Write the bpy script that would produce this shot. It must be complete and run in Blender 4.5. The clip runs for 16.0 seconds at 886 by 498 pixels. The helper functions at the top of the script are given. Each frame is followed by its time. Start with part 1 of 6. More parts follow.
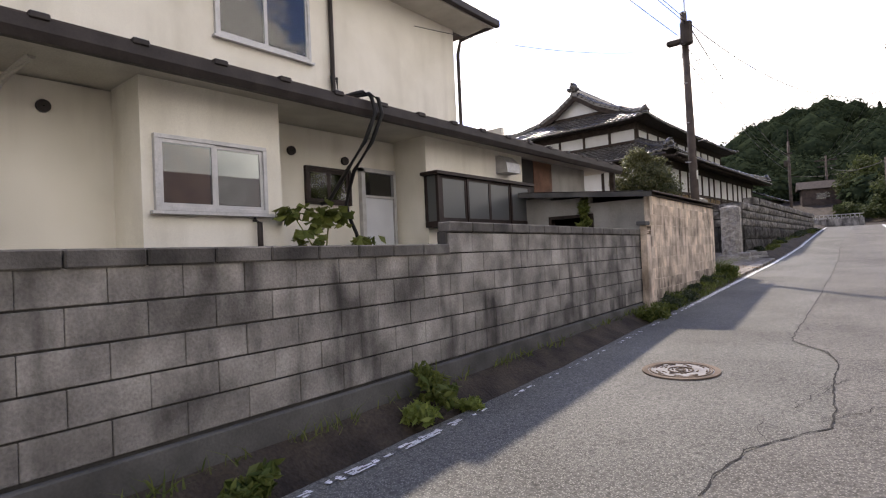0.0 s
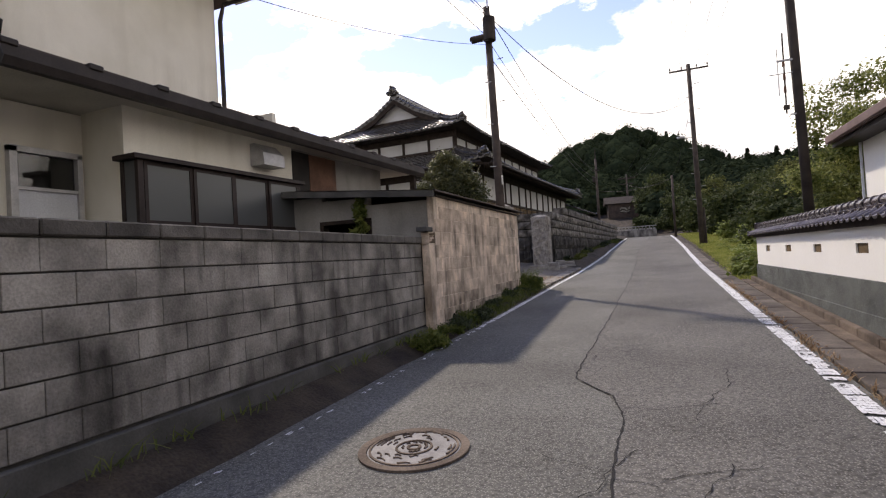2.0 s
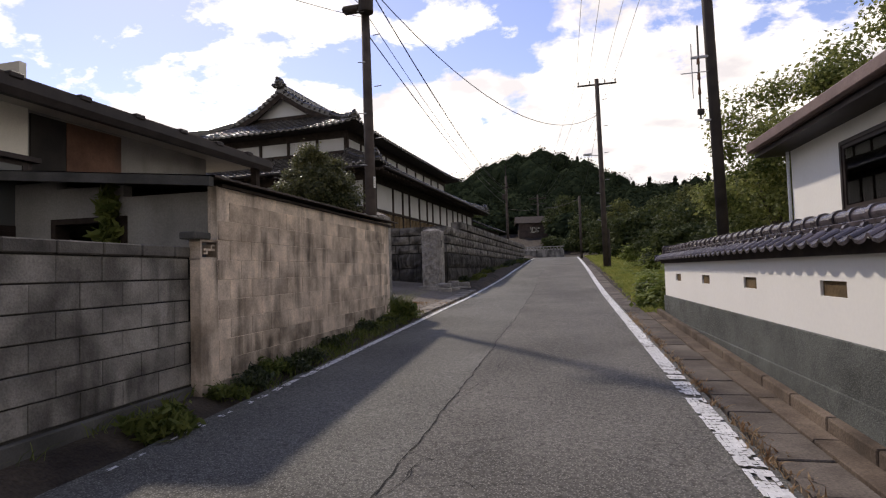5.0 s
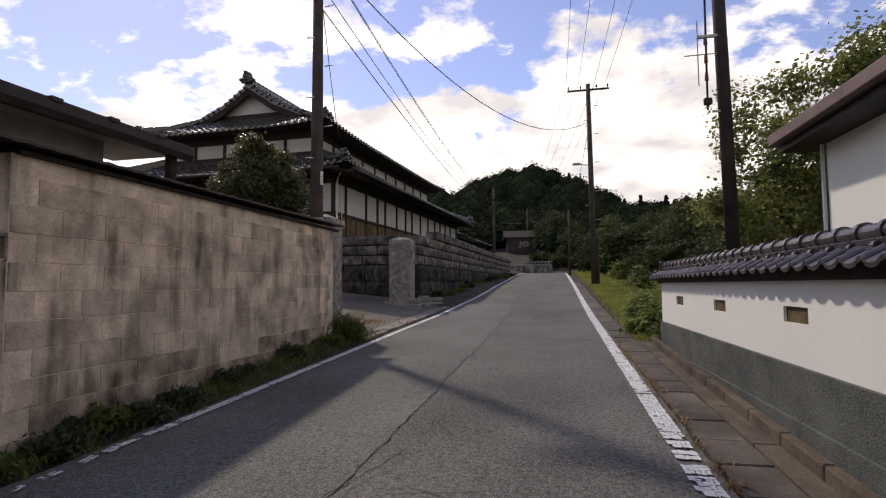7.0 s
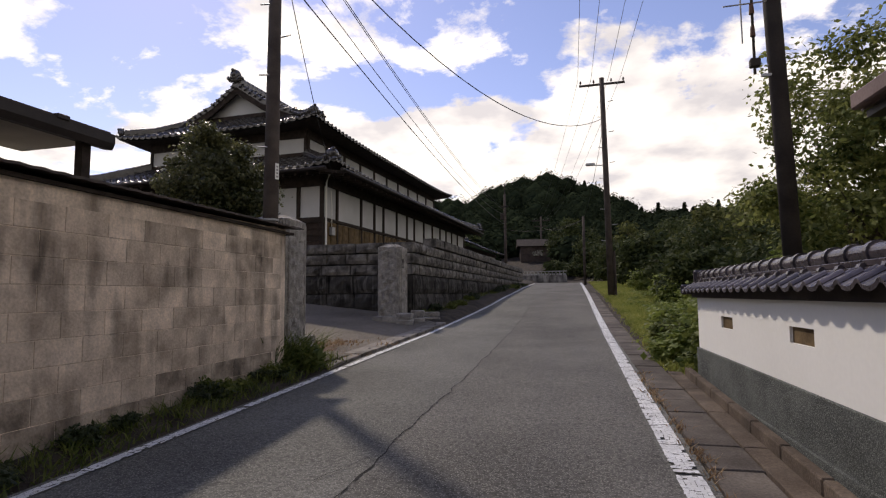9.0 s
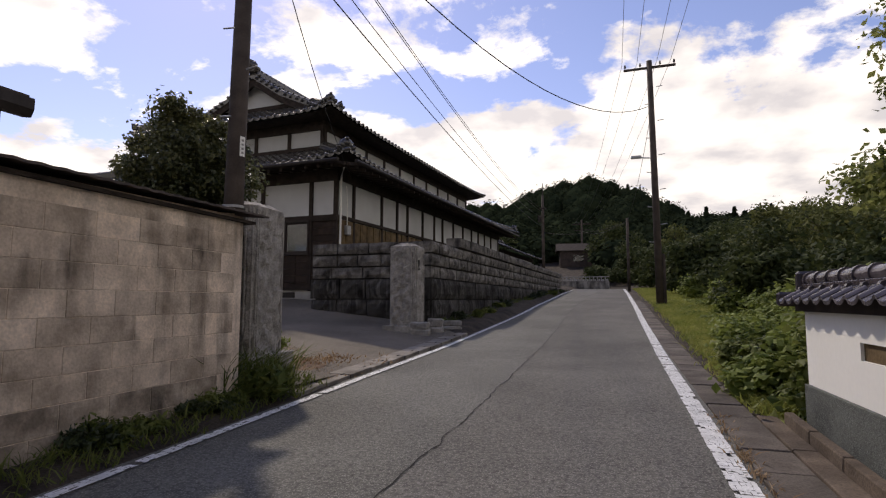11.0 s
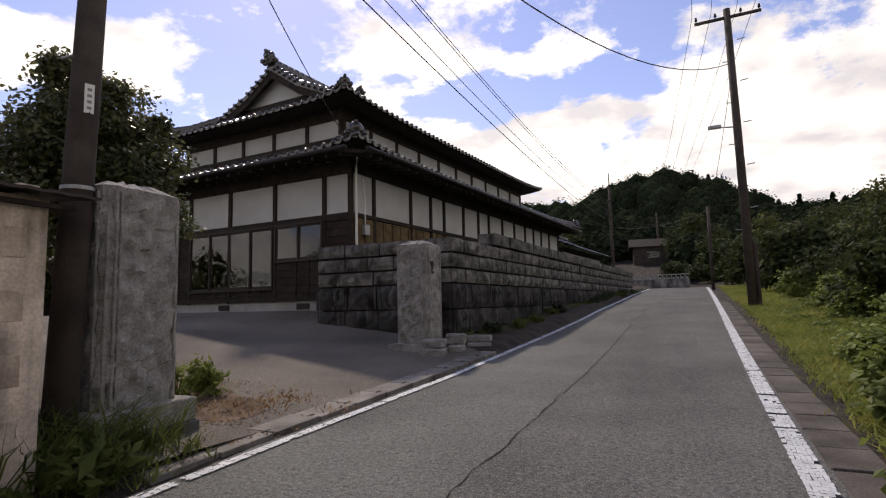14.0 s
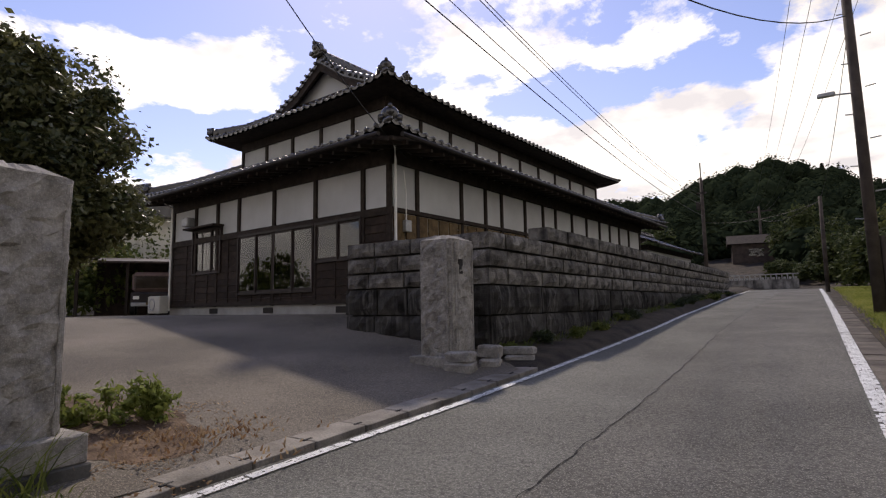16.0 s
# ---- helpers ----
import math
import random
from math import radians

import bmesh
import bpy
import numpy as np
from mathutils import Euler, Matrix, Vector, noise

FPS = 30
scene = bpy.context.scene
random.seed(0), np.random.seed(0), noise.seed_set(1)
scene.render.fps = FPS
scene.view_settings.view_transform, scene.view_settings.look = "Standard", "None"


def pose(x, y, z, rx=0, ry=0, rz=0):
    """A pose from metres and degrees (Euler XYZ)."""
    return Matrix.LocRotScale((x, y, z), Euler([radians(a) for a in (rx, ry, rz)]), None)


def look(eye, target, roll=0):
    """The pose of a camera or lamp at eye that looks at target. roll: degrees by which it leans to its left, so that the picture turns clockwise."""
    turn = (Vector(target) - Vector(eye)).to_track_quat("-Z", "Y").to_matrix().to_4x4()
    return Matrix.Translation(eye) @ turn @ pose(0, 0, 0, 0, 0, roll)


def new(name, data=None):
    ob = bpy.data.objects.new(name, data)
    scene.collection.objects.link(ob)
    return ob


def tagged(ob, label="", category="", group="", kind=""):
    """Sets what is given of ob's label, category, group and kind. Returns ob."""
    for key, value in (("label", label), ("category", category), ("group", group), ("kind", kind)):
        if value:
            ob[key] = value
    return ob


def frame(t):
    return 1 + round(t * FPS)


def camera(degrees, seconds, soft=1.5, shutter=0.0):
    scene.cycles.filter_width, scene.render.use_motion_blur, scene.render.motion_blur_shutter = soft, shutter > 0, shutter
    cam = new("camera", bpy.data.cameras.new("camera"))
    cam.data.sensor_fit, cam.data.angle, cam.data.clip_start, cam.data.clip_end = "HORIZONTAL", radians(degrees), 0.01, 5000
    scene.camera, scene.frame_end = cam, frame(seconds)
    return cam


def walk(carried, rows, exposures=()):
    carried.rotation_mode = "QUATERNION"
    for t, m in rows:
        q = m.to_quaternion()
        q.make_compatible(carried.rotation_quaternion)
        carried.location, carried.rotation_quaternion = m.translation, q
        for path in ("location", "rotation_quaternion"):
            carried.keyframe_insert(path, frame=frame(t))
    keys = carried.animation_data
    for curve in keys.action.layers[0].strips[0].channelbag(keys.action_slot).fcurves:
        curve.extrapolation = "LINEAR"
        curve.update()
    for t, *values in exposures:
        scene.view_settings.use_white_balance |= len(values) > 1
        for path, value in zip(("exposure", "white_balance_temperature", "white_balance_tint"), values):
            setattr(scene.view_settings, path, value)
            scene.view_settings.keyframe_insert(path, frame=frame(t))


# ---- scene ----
cam = camera(78.0, 16.0, 1.2)
EXPOSURES = [(0.0, 1.45, 6990, 18), (1.5, 1.0, 6990, 18), (3.0, 0.52, 6990, 18), (4.2, 0.45, 6990, 18), (7.0, 0.17, 6990, 18), (9.0, 0.13, 6990, 18), (12.0, 0.14, 6990, 18), (16.0, 0.25, 6990, 18)]
PATH = [
    (0, (-0.093, -0.481, 1.282), (-1.367, 1.06, 1.31), -2.5),
    (0.5, (-0.14, 0.225, 1.273), (-1.353, 1.814, 1.31), -3.0),
    (1, (-0.188, 0.851, 1.247), (-1.274, 2.53, 1.287), -2.1),
    (1.5, (-0.149, 1.451, 1.231), (-1.06, 3.231, 1.272), -2.8),
    (2, (-0.138, 2.09, 1.246), (-0.931, 3.926, 1.289), -3.4),
    (2.5, (-0.14, 2.642, 1.26), (-0.852, 4.51, 1.312), -2.4),
    (3, (-0.141, 3.175, 1.275), (-0.722, 5.088, 1.328), -2.8),
    (3.5, (-0.119, 3.638, 1.294), (-0.73, 5.542, 1.359), -2.1),
    (4, (-0.135, 4.119, 1.332), (-0.672, 6.045, 1.397), -1.5),
    (4.2, (-0.091, 4.296, 1.305), (-0.599, 6.229, 1.374), -1.8),
    (6.3, (0.106, 6.129, 1.321), (-0.421, 8.054, 1.436), -1),
    (6.5, (0.131, 6.336, 1.31), (-0.409, 8.257, 1.43), -0.8),
    (7, (0.166, 6.821, 1.327), (-0.309, 8.760, 1.459), -0.3),
    (7.5, (0.242, 7.310, 1.346), (-0.273, 9.236, 1.503), -0.5),
    (8, (0.254, 7.782, 1.337), (-0.273, 9.704, 1.505), -0.1),
    (8.2, (0.266, 7.958, 1.395), (-0.258, 9.881, 1.559), -0.4),
    (10.3, (0.176, 9.843, 1.397), (-0.37, 11.758, 1.584), -0.2),
    (10.5, (0.17, 10.032, 1.365), (-0.443, 11.927, 1.551), -0.1),
    (11, (0.145, 10.493, 1.423), (-0.521, 12.37, 1.611), 0.1),
    (11.5, (0.158, 10.975, 1.426), (-0.484, 12.861, 1.608), -0.7),
    (12, (0.155, 11.416, 1.437), (-0.479, 13.304, 1.624), -0.9),
    (12.5, (0.163, 11.883, 1.472), (-0.474, 13.77, 1.663), -0.7),
    (13, (0.171, 12.338, 1.494), (-0.54, 14.197, 1.695), -1.4),
    (13.5, (0.15, 12.806, 1.517), (-0.728, 14.591, 1.729), -1.1),
    (14, (0.173, 13.2, 1.545), (-0.731, 14.972, 1.747), -1.3),
    (14.5, (0.182, 13.645, 1.573), (-0.794, 15.377, 1.793), -1.4),
    (15, (0.193, 14.087, 1.564), (-0.83, 15.791, 1.782), -0.7),
    (15.5, (0.206, 14.508, 1.591), (-0.85, 16.193, 1.807), -1.2),
    (16, (0.207, 14.944, 1.612), (-0.962, 16.554, 1.821), -0.9),
]
walk(cam, [(t, look(eye, target, roll)) for t, eye, target, roll in PATH], EXPOSURES)

# ---- sky, sun and exposure ----
SUN_AZ, SUN_EL = 43.0, 44.0            # degrees to the left of +y, above the horizon
sx, sy = -math.sin(radians(SUN_AZ)), math.cos(radians(SUN_AZ))
sun = new("sun", bpy.data.lights.new("sun", "SUN"))
sun.data.energy, sun.data.angle, sun.data.color = 2.1, radians(2.2), (1.0, 0.95, 0.84)
sun.matrix_world = look((sx * 50, sy * 50, 50 * math.tan(radians(SUN_EL))), (0, 0, 0))
world = bpy.data.worlds.new("sky")
scene.world = world
world.use_nodes = True
wn, wl = world.node_tree.nodes, world.node_tree.links
wn.clear()
sky = wn.new("ShaderNodeTexSky")
sky.sky_type, sky.sun_disc = "NISHITA", False
sky.sun_elevation, sky.sun_rotation = radians(SUN_EL), radians(-SUN_AZ)
sky.air_density, sky.dust_density, sky.ozone_density = 1.0, 0.2, 4.0
sky_gain = wn.new("ShaderNodeVectorMath"); sky_gain.operation = "MULTIPLY"; sky_gain.inputs[1].default_value = (0.163, 0.135, 0.141)
wl.new(sky.outputs[0], sky_gain.inputs[0])
wco = wn.new("ShaderNodeTexCoord")
wsep = wn.new("ShaderNodeSeparateXYZ")
wl.new(wco.outputs["Generated"], wsep.inputs[0])


def wmath(op, a, b):
    m = wn.new("ShaderNodeMath"); m.operation = op
    for k, v in ((0, a), (1, b)):
        if isinstance(v, float):
            m.inputs[k].default_value = v
        else:
            wl.new(v, m.inputs[k])
    return m.outputs[0]


wup = wmath("ADD", wmath("MAXIMUM", wsep.outputs["Z"], 0.0), 0.22)
wvec = wn.new("ShaderNodeCombineXYZ")
wl.new(wmath("DIVIDE", wsep.outputs["X"], wup), wvec.inputs[0]); wl.new(wmath("DIVIDE", wsep.outputs["Y"], wup), wvec.inputs[1])
wvec.inputs[2].default_value = 3.1
cl = wn.new("ShaderNodeTexNoise"); cl.inputs["Scale"].default_value = 1.7; cl.inputs["Detail"].default_value = 12; cl.inputs["Roughness"].default_value = 0.6; cl.inputs["Distortion"].default_value = 0.12
wl.new(wvec.outputs[0], cl.inputs["Vector"])
low_sky = wmath("MULTIPLY", wmath("SUBTRACT", 0.45, wsep.outputs["Z"]), 0.42)
cover = wn.new("ShaderNodeValToRGB"); cover.color_ramp.elements[0].position, cover.color_ramp.elements[1].position = 0.475, 0.525
bank = wmath("MULTIPLY", wmath("MAXIMUM", wmath("MINIMUM", wsep.outputs["X"], 0.3), -0.25), 0.16)      # the great cloud bank stands to the east
wl.new(wmath("ADD", wmath("ADD", cl.outputs["Fac"], low_sky), bank), cover.inputs[0])
shade = wn.new("ShaderNodeTexNoise"); shade.inputs["Scale"].default_value = 3.2; shade.inputs["Detail"].default_value = 9
wl.new(wvec.outputs[0], shade.inputs["Vector"])
tone = wn.new("ShaderNodeValToRGB")
tone.color_ramp.elements[0].position, tone.color_ramp.elements[0].color = 0.36, (0.67, 0.68, 0.70, 1)
tone.color_ramp.elements[1].position, tone.color_ramp.elements[1].color = 0.56, (1.13, 1.125, 1.06, 1)
wl.new(shade.outputs["Fac"], tone.inputs[0])
wmix = wn.new("ShaderNodeMixRGB")
sunward = wn.new("ShaderNodeVectorMath"); sunward.operation = "DOT_PRODUCT"      # clouds shine towards the sun and dim away from it
wl.new(wco.outputs["Generated"], sunward.inputs[0])
sunward.inputs[1].default_value = (sx * math.cos(radians(SUN_EL)), sy * math.cos(radians(SUN_EL)), math.sin(radians(SUN_EL)))
lit = wn.new("ShaderNodeVectorMath"); lit.operation = "SCALE"
wl.new(tone.outputs[0], lit.inputs[0]); wl.new(wmath("ADD", wmath("MULTIPLY", sunward.outputs["Value"], 0.36), 0.78), lit.inputs["Scale"])
wl.new(cover.outputs[0], wmix.inputs[0]); wl.new(sky_gain.outputs[0], wmix.inputs[1]); wl.new(lit.outputs[0], wmix.inputs[2])
wbg = wn.new("ShaderNodeBackground"); wbg.inputs[1].default_value = 1.0
wl.new(wmix.outputs[0], wbg.inputs[0])
wo = wn.new("ShaderNodeOutputWorld"); wl.new(wbg.outputs[0], wo.inputs[0])


# ---- materials ----
def mat(name, c1, c2, scale=3.0, rough=0.8, bump=0.3, fine=60.0, streak=0.0, run=(3.2, 3.2, 0.45), dirt=(0.05, 0.05, 0.045), vary=0.0, metal=0.0, spec=0.3, island=False, speck=0.0, dist=0.01, grit=0.14):
    """Two-scale mottled surface: broad patches, fine grain, optional run-down streaks and piece-to-piece change."""
    m = bpy.data.materials.new(name)
    m.use_nodes = True
    n, l = m.node_tree.nodes, m.node_tree.links
    b = n["Principled BSDF"]
    geo = n.new("ShaderNodeNewGeometry")
    def noise_at(sc, detail=4, size=(1, 1, 1)):
        mp = n.new("ShaderNodeMapping"); mp.inputs["Scale"].default_value = size
        l.new(geo.outputs["Position"], mp.inputs[0])
        t = n.new("ShaderNodeTexNoise"); t.inputs["Scale"].default_value = sc; t.inputs["Detail"].default_value = detail
        l.new(mp.outputs[0], t.inputs["Vector"])
        return t.outputs["Fac"]
    def ramp(src, a, z):
        r = n.new("ShaderNodeMapRange"); r.inputs[1].default_value, r.inputs[2].default_value = a, z
        l.new(src, r.inputs[0])
        return r.outputs[0]
    def mix(f, a, c, mode="MIX"):
        x = n.new("ShaderNodeMixRGB"); x.blend_type = mode
        for k, v in ((0, f), (1, a), (2, c)):
            if isinstance(v, (tuple, float, int)):
                x.inputs[k].default_value = (*v, 1) if isinstance(v, tuple) else v
            else:
                l.new(v, x.inputs[k])
        return x.outputs[0]
    broad, grain = noise_at(scale, 7), noise_at(fine, 3)
    col = mix(ramp(broad, 0.34, 0.66), c1, c2)
    g = n.new("ShaderNodeMapRange"); g.inputs[1].default_value, g.inputs[2].default_value, g.inputs[3].default_value, g.inputs[4].default_value = 0.25, 0.75, 1 - grit, 1 + grit
    l.new(grain, g.inputs[0])
    col = mix(1.0, col, g.outputs[0], "MULTIPLY")
    if speck:
        v = n.new("ShaderNodeTexVoronoi"); v.inputs["Scale"].default_value = fine * 2
        l.new(geo.outputs["Position"], v.inputs["Vector"])
        sp = n.new("ShaderNodeMapRange"); sp.inputs[1].default_value, sp.inputs[2].default_value, sp.inputs[3].default_value, sp.inputs[4].default_value = 0.2, 0.42, speck, 0.0
        l.new(v.outputs["Distance"], sp.inputs[0])
        col = mix(sp.outputs[0], col, tuple(min(1, c * 2.6) for c in c2))
    if streak:
        st = noise_at(1.0, 6, run)
        f = n.new("ShaderNodeMapRange"); f.inputs[1].default_value, f.inputs[2].default_value, f.inputs[3].default_value, f.inputs[4].default_value = 0.47, 0.7, 0.0, streak
        l.new(st, f.inputs[0])
        blotch = n.new("ShaderNodeMath"); blotch.operation = "MULTIPLY"
        l.new(f.outputs[0], blotch.inputs[0]); l.new(ramp(noise_at(scale * 0.55 + 0.3, 4), 0.38, 0.6), blotch.inputs[1])
        col = mix(blotch.outputs[0], col, dirt)
    if vary:
        o = n.new("ShaderNodeObjectInfo")
        r = n.new("ShaderNodeMapRange"); r.inputs[3].default_value, r.inputs[4].default_value = 1 - vary, 1 + vary
        l.new(geo.outputs["Random Per Island"] if island else o.outputs["Random"], r.inputs[0])
        col = mix(1.0, col, r.outputs[0], "MULTIPLY")
    l.new(col, b.inputs["Base Color"])
    b.inputs["Roughness"].default_value, b.inputs["Metallic"].default_value = rough, metal
    b.inputs["Specular IOR Level"].default_value = spec
    if bump:
        bp = n.new("ShaderNodeBump"); bp.inputs["Strength"].default_value, bp.inputs["Distance"].default_value = bump, dist
        mixed = n.new("ShaderNodeMath"); mixed.operation = "MULTIPLY_ADD"; mixed.inputs[1].default_value = 0.6
        l.new(grain, mixed.inputs[0]); l.new(broad, mixed.inputs[2])
        l.new(mixed.outputs[0], bp.inputs["Height"]); l.new(bp.outputs[0], b.inputs["Normal"])
    return m


ASPHALT = mat("asphalt", (0.088, 0.085, 0.074), (0.142, 0.139, 0.122), 0.6, 0.85, 1.0, 34, speck=0.55, spec=0.2, dist=0.02, grit=0.5)
ASPHALT_OLD = mat("asphalt_patch", (0.083, 0.079, 0.069), (0.138, 0.131, 0.115), 0.7, 0.88, 1.0, 32, speck=0.55, spec=0.2, dist=0.02, grit=0.5)
DRIVE = mat("drive_asphalt", (0.1, 0.086, 0.069), (0.195, 0.168, 0.135), 0.55, 0.9, 1.0, 34, speck=0.45, spec=0.2, dist=0.02, grit=0.4)
CRACK = mat("crack_tar", (0.01, 0.01, 0.01), (0.022, 0.02, 0.018), 5, 0.9, 0.2)
LINE = mat("road_paint", (0.62, 0.62, 0.6), (0.8, 0.8, 0.78), 6, 0.7, 0.4, 50)
SOIL = mat("soil", (0.026, 0.02, 0.015), (0.072, 0.056, 0.04), 2.5, 0.95, 0.9, 40, dist=0.03, grit=0.3)
LAWN = mat("turf", (0.14, 0.18, 0.04), (0.31, 0.28, 0.1), 2.2, 0.95, 0.9, 30, dist=0.03, grit=0.3)
BLOCK = mat("concrete_block", (0.10, 0.092, 0.082), (0.33, 0.306, 0.272), 2.4, 0.93, 0.9, 60, streak=0.97, run=(4.5, 4.5, 0.8), dirt=(0.03, 0.027, 0.024), vary=0.16, grit=0.22)
CAPSTONE = mat("cap_concrete", (0.05, 0.046, 0.041), (0.15, 0.138, 0.123), 3.0, 0.93, 0.9, 60, streak=0.6, dirt=(0.03, 0.027, 0.024), vary=0.2)
MORTAR = mat("mortar", (0.028, 0.026, 0.023), (0.055, 0.051, 0.046), 4, 0.95, 0.5, streak=0.5)
FOOTING = mat("footing_concrete", (0.06, 0.058, 0.052), (0.12, 0.115, 0.105), 2.5, 0.92, 0.6, streak=0.6)
SHEDBLOCK = mat("painted_block", (0.36, 0.285, 0.215), (0.76, 0.62, 0.485), 3.2, 0.92, 0.9, 45, streak=0.97, run=(4.5, 4.5, 0.75), dirt=(0.06, 0.046, 0.034), vary=0.17, grit=0.17)
SHEDJOINT = mat("painted_joint", (0.52, 0.42, 0.325), (0.84, 0.70, 0.56), 3.4, 0.92, 0.6, 45, streak=0.85, run=(4.5, 4.5, 0.75), dirt=(0.07, 0.054, 0.04), grit=0.2)
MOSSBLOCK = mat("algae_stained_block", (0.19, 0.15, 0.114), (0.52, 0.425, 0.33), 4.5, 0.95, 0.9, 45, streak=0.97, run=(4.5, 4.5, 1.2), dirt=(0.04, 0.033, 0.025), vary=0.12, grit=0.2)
GRANITE = mat("granite", (0.185, 0.171, 0.153), (0.35, 0.326, 0.297), 6, 0.9, 1.0, 38, speck=0.12, dist=0.016, grit=0.24)
WALLSTONE = mat("wall_stone", (0.058, 0.052, 0.046), (0.225, 0.208, 0.185), 4.0, 0.92, 1.0, 40, streak=0.97, run=(7, 7, 1.4), dirt=(0.018, 0.016, 0.014), vary=0.22, dist=0.025, grit=0.28)
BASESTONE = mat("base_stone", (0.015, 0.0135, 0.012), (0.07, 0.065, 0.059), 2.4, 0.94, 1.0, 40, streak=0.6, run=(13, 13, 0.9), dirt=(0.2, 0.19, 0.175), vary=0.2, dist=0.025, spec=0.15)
STUCCO = mat("cream_stucco", (0.66, 0.63, 0.54), (0.76, 0.73, 0.645), 1.0, 0.9, 0.1, 120, streak=0.4, run=(2.5, 2.5, 0.3), dirt=(0.42, 0.39, 0.31))
PLASTER = mat("white_plaster", (0.80, 0.79, 0.735), (0.84, 0.83, 0.775), 0.7, 0.85, 0.01, 30, streak=0.06, dirt=(0.64, 0.61, 0.54), grit=0.02)
# greyer copy of the white plaster: the house's shade is put into its colour
HOUSEPLASTER = mat("shaded_plaster", (0.46, 0.46, 0.455), (0.56, 0.56, 0.555), 0.9, 0.9, 0.05, 40, streak=0.25, run=(2.0, 2.0, 0.4), dirt=(0.38, 0.37, 0.35), grit=0.04)
EDGECONC = mat("edging_concrete", (0.17, 0.15, 0.125), (0.3, 0.27, 0.23), 2.6, 0.92, 0.7, 60, vary=0.12, grit=0.25, streak=0.6, run=(3, 3, 3), dirt=(0.08, 0.065, 0.05))
PEBBLE = mat("pebble_dash", (0.045, 0.049, 0.045), (0.1, 0.107, 0.098), 2.5, 0.9, 0.55, 75, speck=0.95, dist=0.012, grit=0.4)
DARKWOOD = mat("dark_wood", (0.023, 0.017, 0.014), (0.048, 0.036, 0.029), 6, 0.75, 0.3, 40, streak=0.3, dirt=(0.012, 0.009, 0.007), spec=0.15)
SIDING = mat("dark_siding", (0.022, 0.015, 0.012), (0.05, 0.034, 0.026), 4, 0.75, 0.3, 40, vary=0.25, streak=0.3, dirt=(0.011, 0.008, 0.006), spec=0.15)
LATTICE = mat("weathered_wood", (0.09, 0.06, 0.03), (0.18, 0.125, 0.065), 5, 0.8, 0.4, 40, vary=0.2, streak=0.4, spec=0.15)
KAWARA = mat("roof_tile", (0.028, 0.025, 0.023), (0.062, 0.056, 0.052), 3, 0.26, 0.12, 40, spec=0.8)
KAWARA_P = mat("roof_tile_violet", (0.036, 0.029, 0.032), (0.09, 0.074, 0.08), 7, 0.27, 0.25, 40, spec=0.5, vary=0.2)
GUTTER = mat("dark_metal", (0.021, 0.017, 0.016), (0.038, 0.031, 0.029), 4, 0.55, 0.1, 40, spec=0.25)
TIN = mat("brown_sheet_roof", (0.035, 0.025, 0.021), (0.075, 0.052, 0.044), 3, 0.6, 0.2, 40, streak=0.3)
FASCIA = mat("brown_fascia", (0.13, 0.085, 0.075), (0.19, 0.13, 0.115), 3, 0.6, 0.15, 40)
SOFFIT = mat("soffit_board", (0.45, 0.43, 0.38), (0.56, 0.54, 0.48), 2, 0.85, 0.1)
ALU = mat("aluminium_frame", (0.4, 0.4, 0.4), (0.5, 0.5, 0.5), 8, 0.45, 0.05, metal=0.3)
BROWNALU = mat("brown_frame", (0.018, 0.012, 0.010), (0.034, 0.023, 0.02), 5, 0.5, 0.05, spec=0.25)
DOORPAINT = mat("door_panel", (0.5, 0.52, 0.55), (0.6, 0.62, 0.65), 2, 0.6, 0.05)
# near-black that paints the shade of rooms, vents, recesses and slots
HOLLOWSHADE = mat("hollow_shade", (0.02, 0.018, 0.017), (0.042, 0.037, 0.032), 2, 0.9, 0.1)
CURTAIN = mat("curtain_cloth", (0.5, 0.5, 0.48), (0.66, 0.66, 0.64), 5, 0.9, 0.2, 80)
BROWNCURT = mat("brown_curtain", (0.13, 0.075, 0.05), (0.2, 0.12, 0.08), 5, 0.9, 0.2, 80)
CONCRETE = mat("slab_concrete", (0.07, 0.057, 0.047), (0.15, 0.127, 0.105), 2.2, 0.92, 0.7, 60, vary=0.22, grit=0.3, streak=0.5, run=(4, 4, 4), dirt=(0.04, 0.033, 0.026))
KERB = mat("kerb_concrete", (0.08, 0.058, 0.042), (0.175, 0.135, 0.1), 2.4, 0.92, 0.7, 60, vary=0.15, grit=0.3, streak=0.6, run=(3, 3, 3), dirt=(0.04, 0.032, 0.024))
HOUSEBASE = mat("house_base", (0.3, 0.29, 0.27), (0.42, 0.41, 0.39), 2, 0.9, 0.3)
POLEWOOD = mat("pole_concrete", (0.047, 0.036, 0.03), (0.092, 0.073, 0.061), 3, 0.85, 0.4, 50, streak=0.4, dirt=(0.035, 0.027, 0.023))
POLEDARK = mat("pole_dark", (0.025, 0.019, 0.016), (0.05, 0.04, 0.033), 3, 0.8, 0.4, 50, streak=0.3)
WIRE = mat("cable_black", (0.012, 0.012, 0.013), (0.02, 0.02, 0.02), 5, 0.6, 0.0)
GALV = mat("galvanised", (0.32, 0.32, 0.32), (0.45, 0.45, 0.45), 6, 0.5, 0.1, metal=0.5)
IRON = mat("cast_iron", (0.16, 0.152, 0.145), (0.25, 0.24, 0.228), 8, 0.65, 0.4, 60, metal=0.1)
BROWNPANEL = mat("brown_board", (0.09, 0.045, 0.028), (0.16, 0.085, 0.055), 3, 0.8, 0.3, 40, streak=0.4)
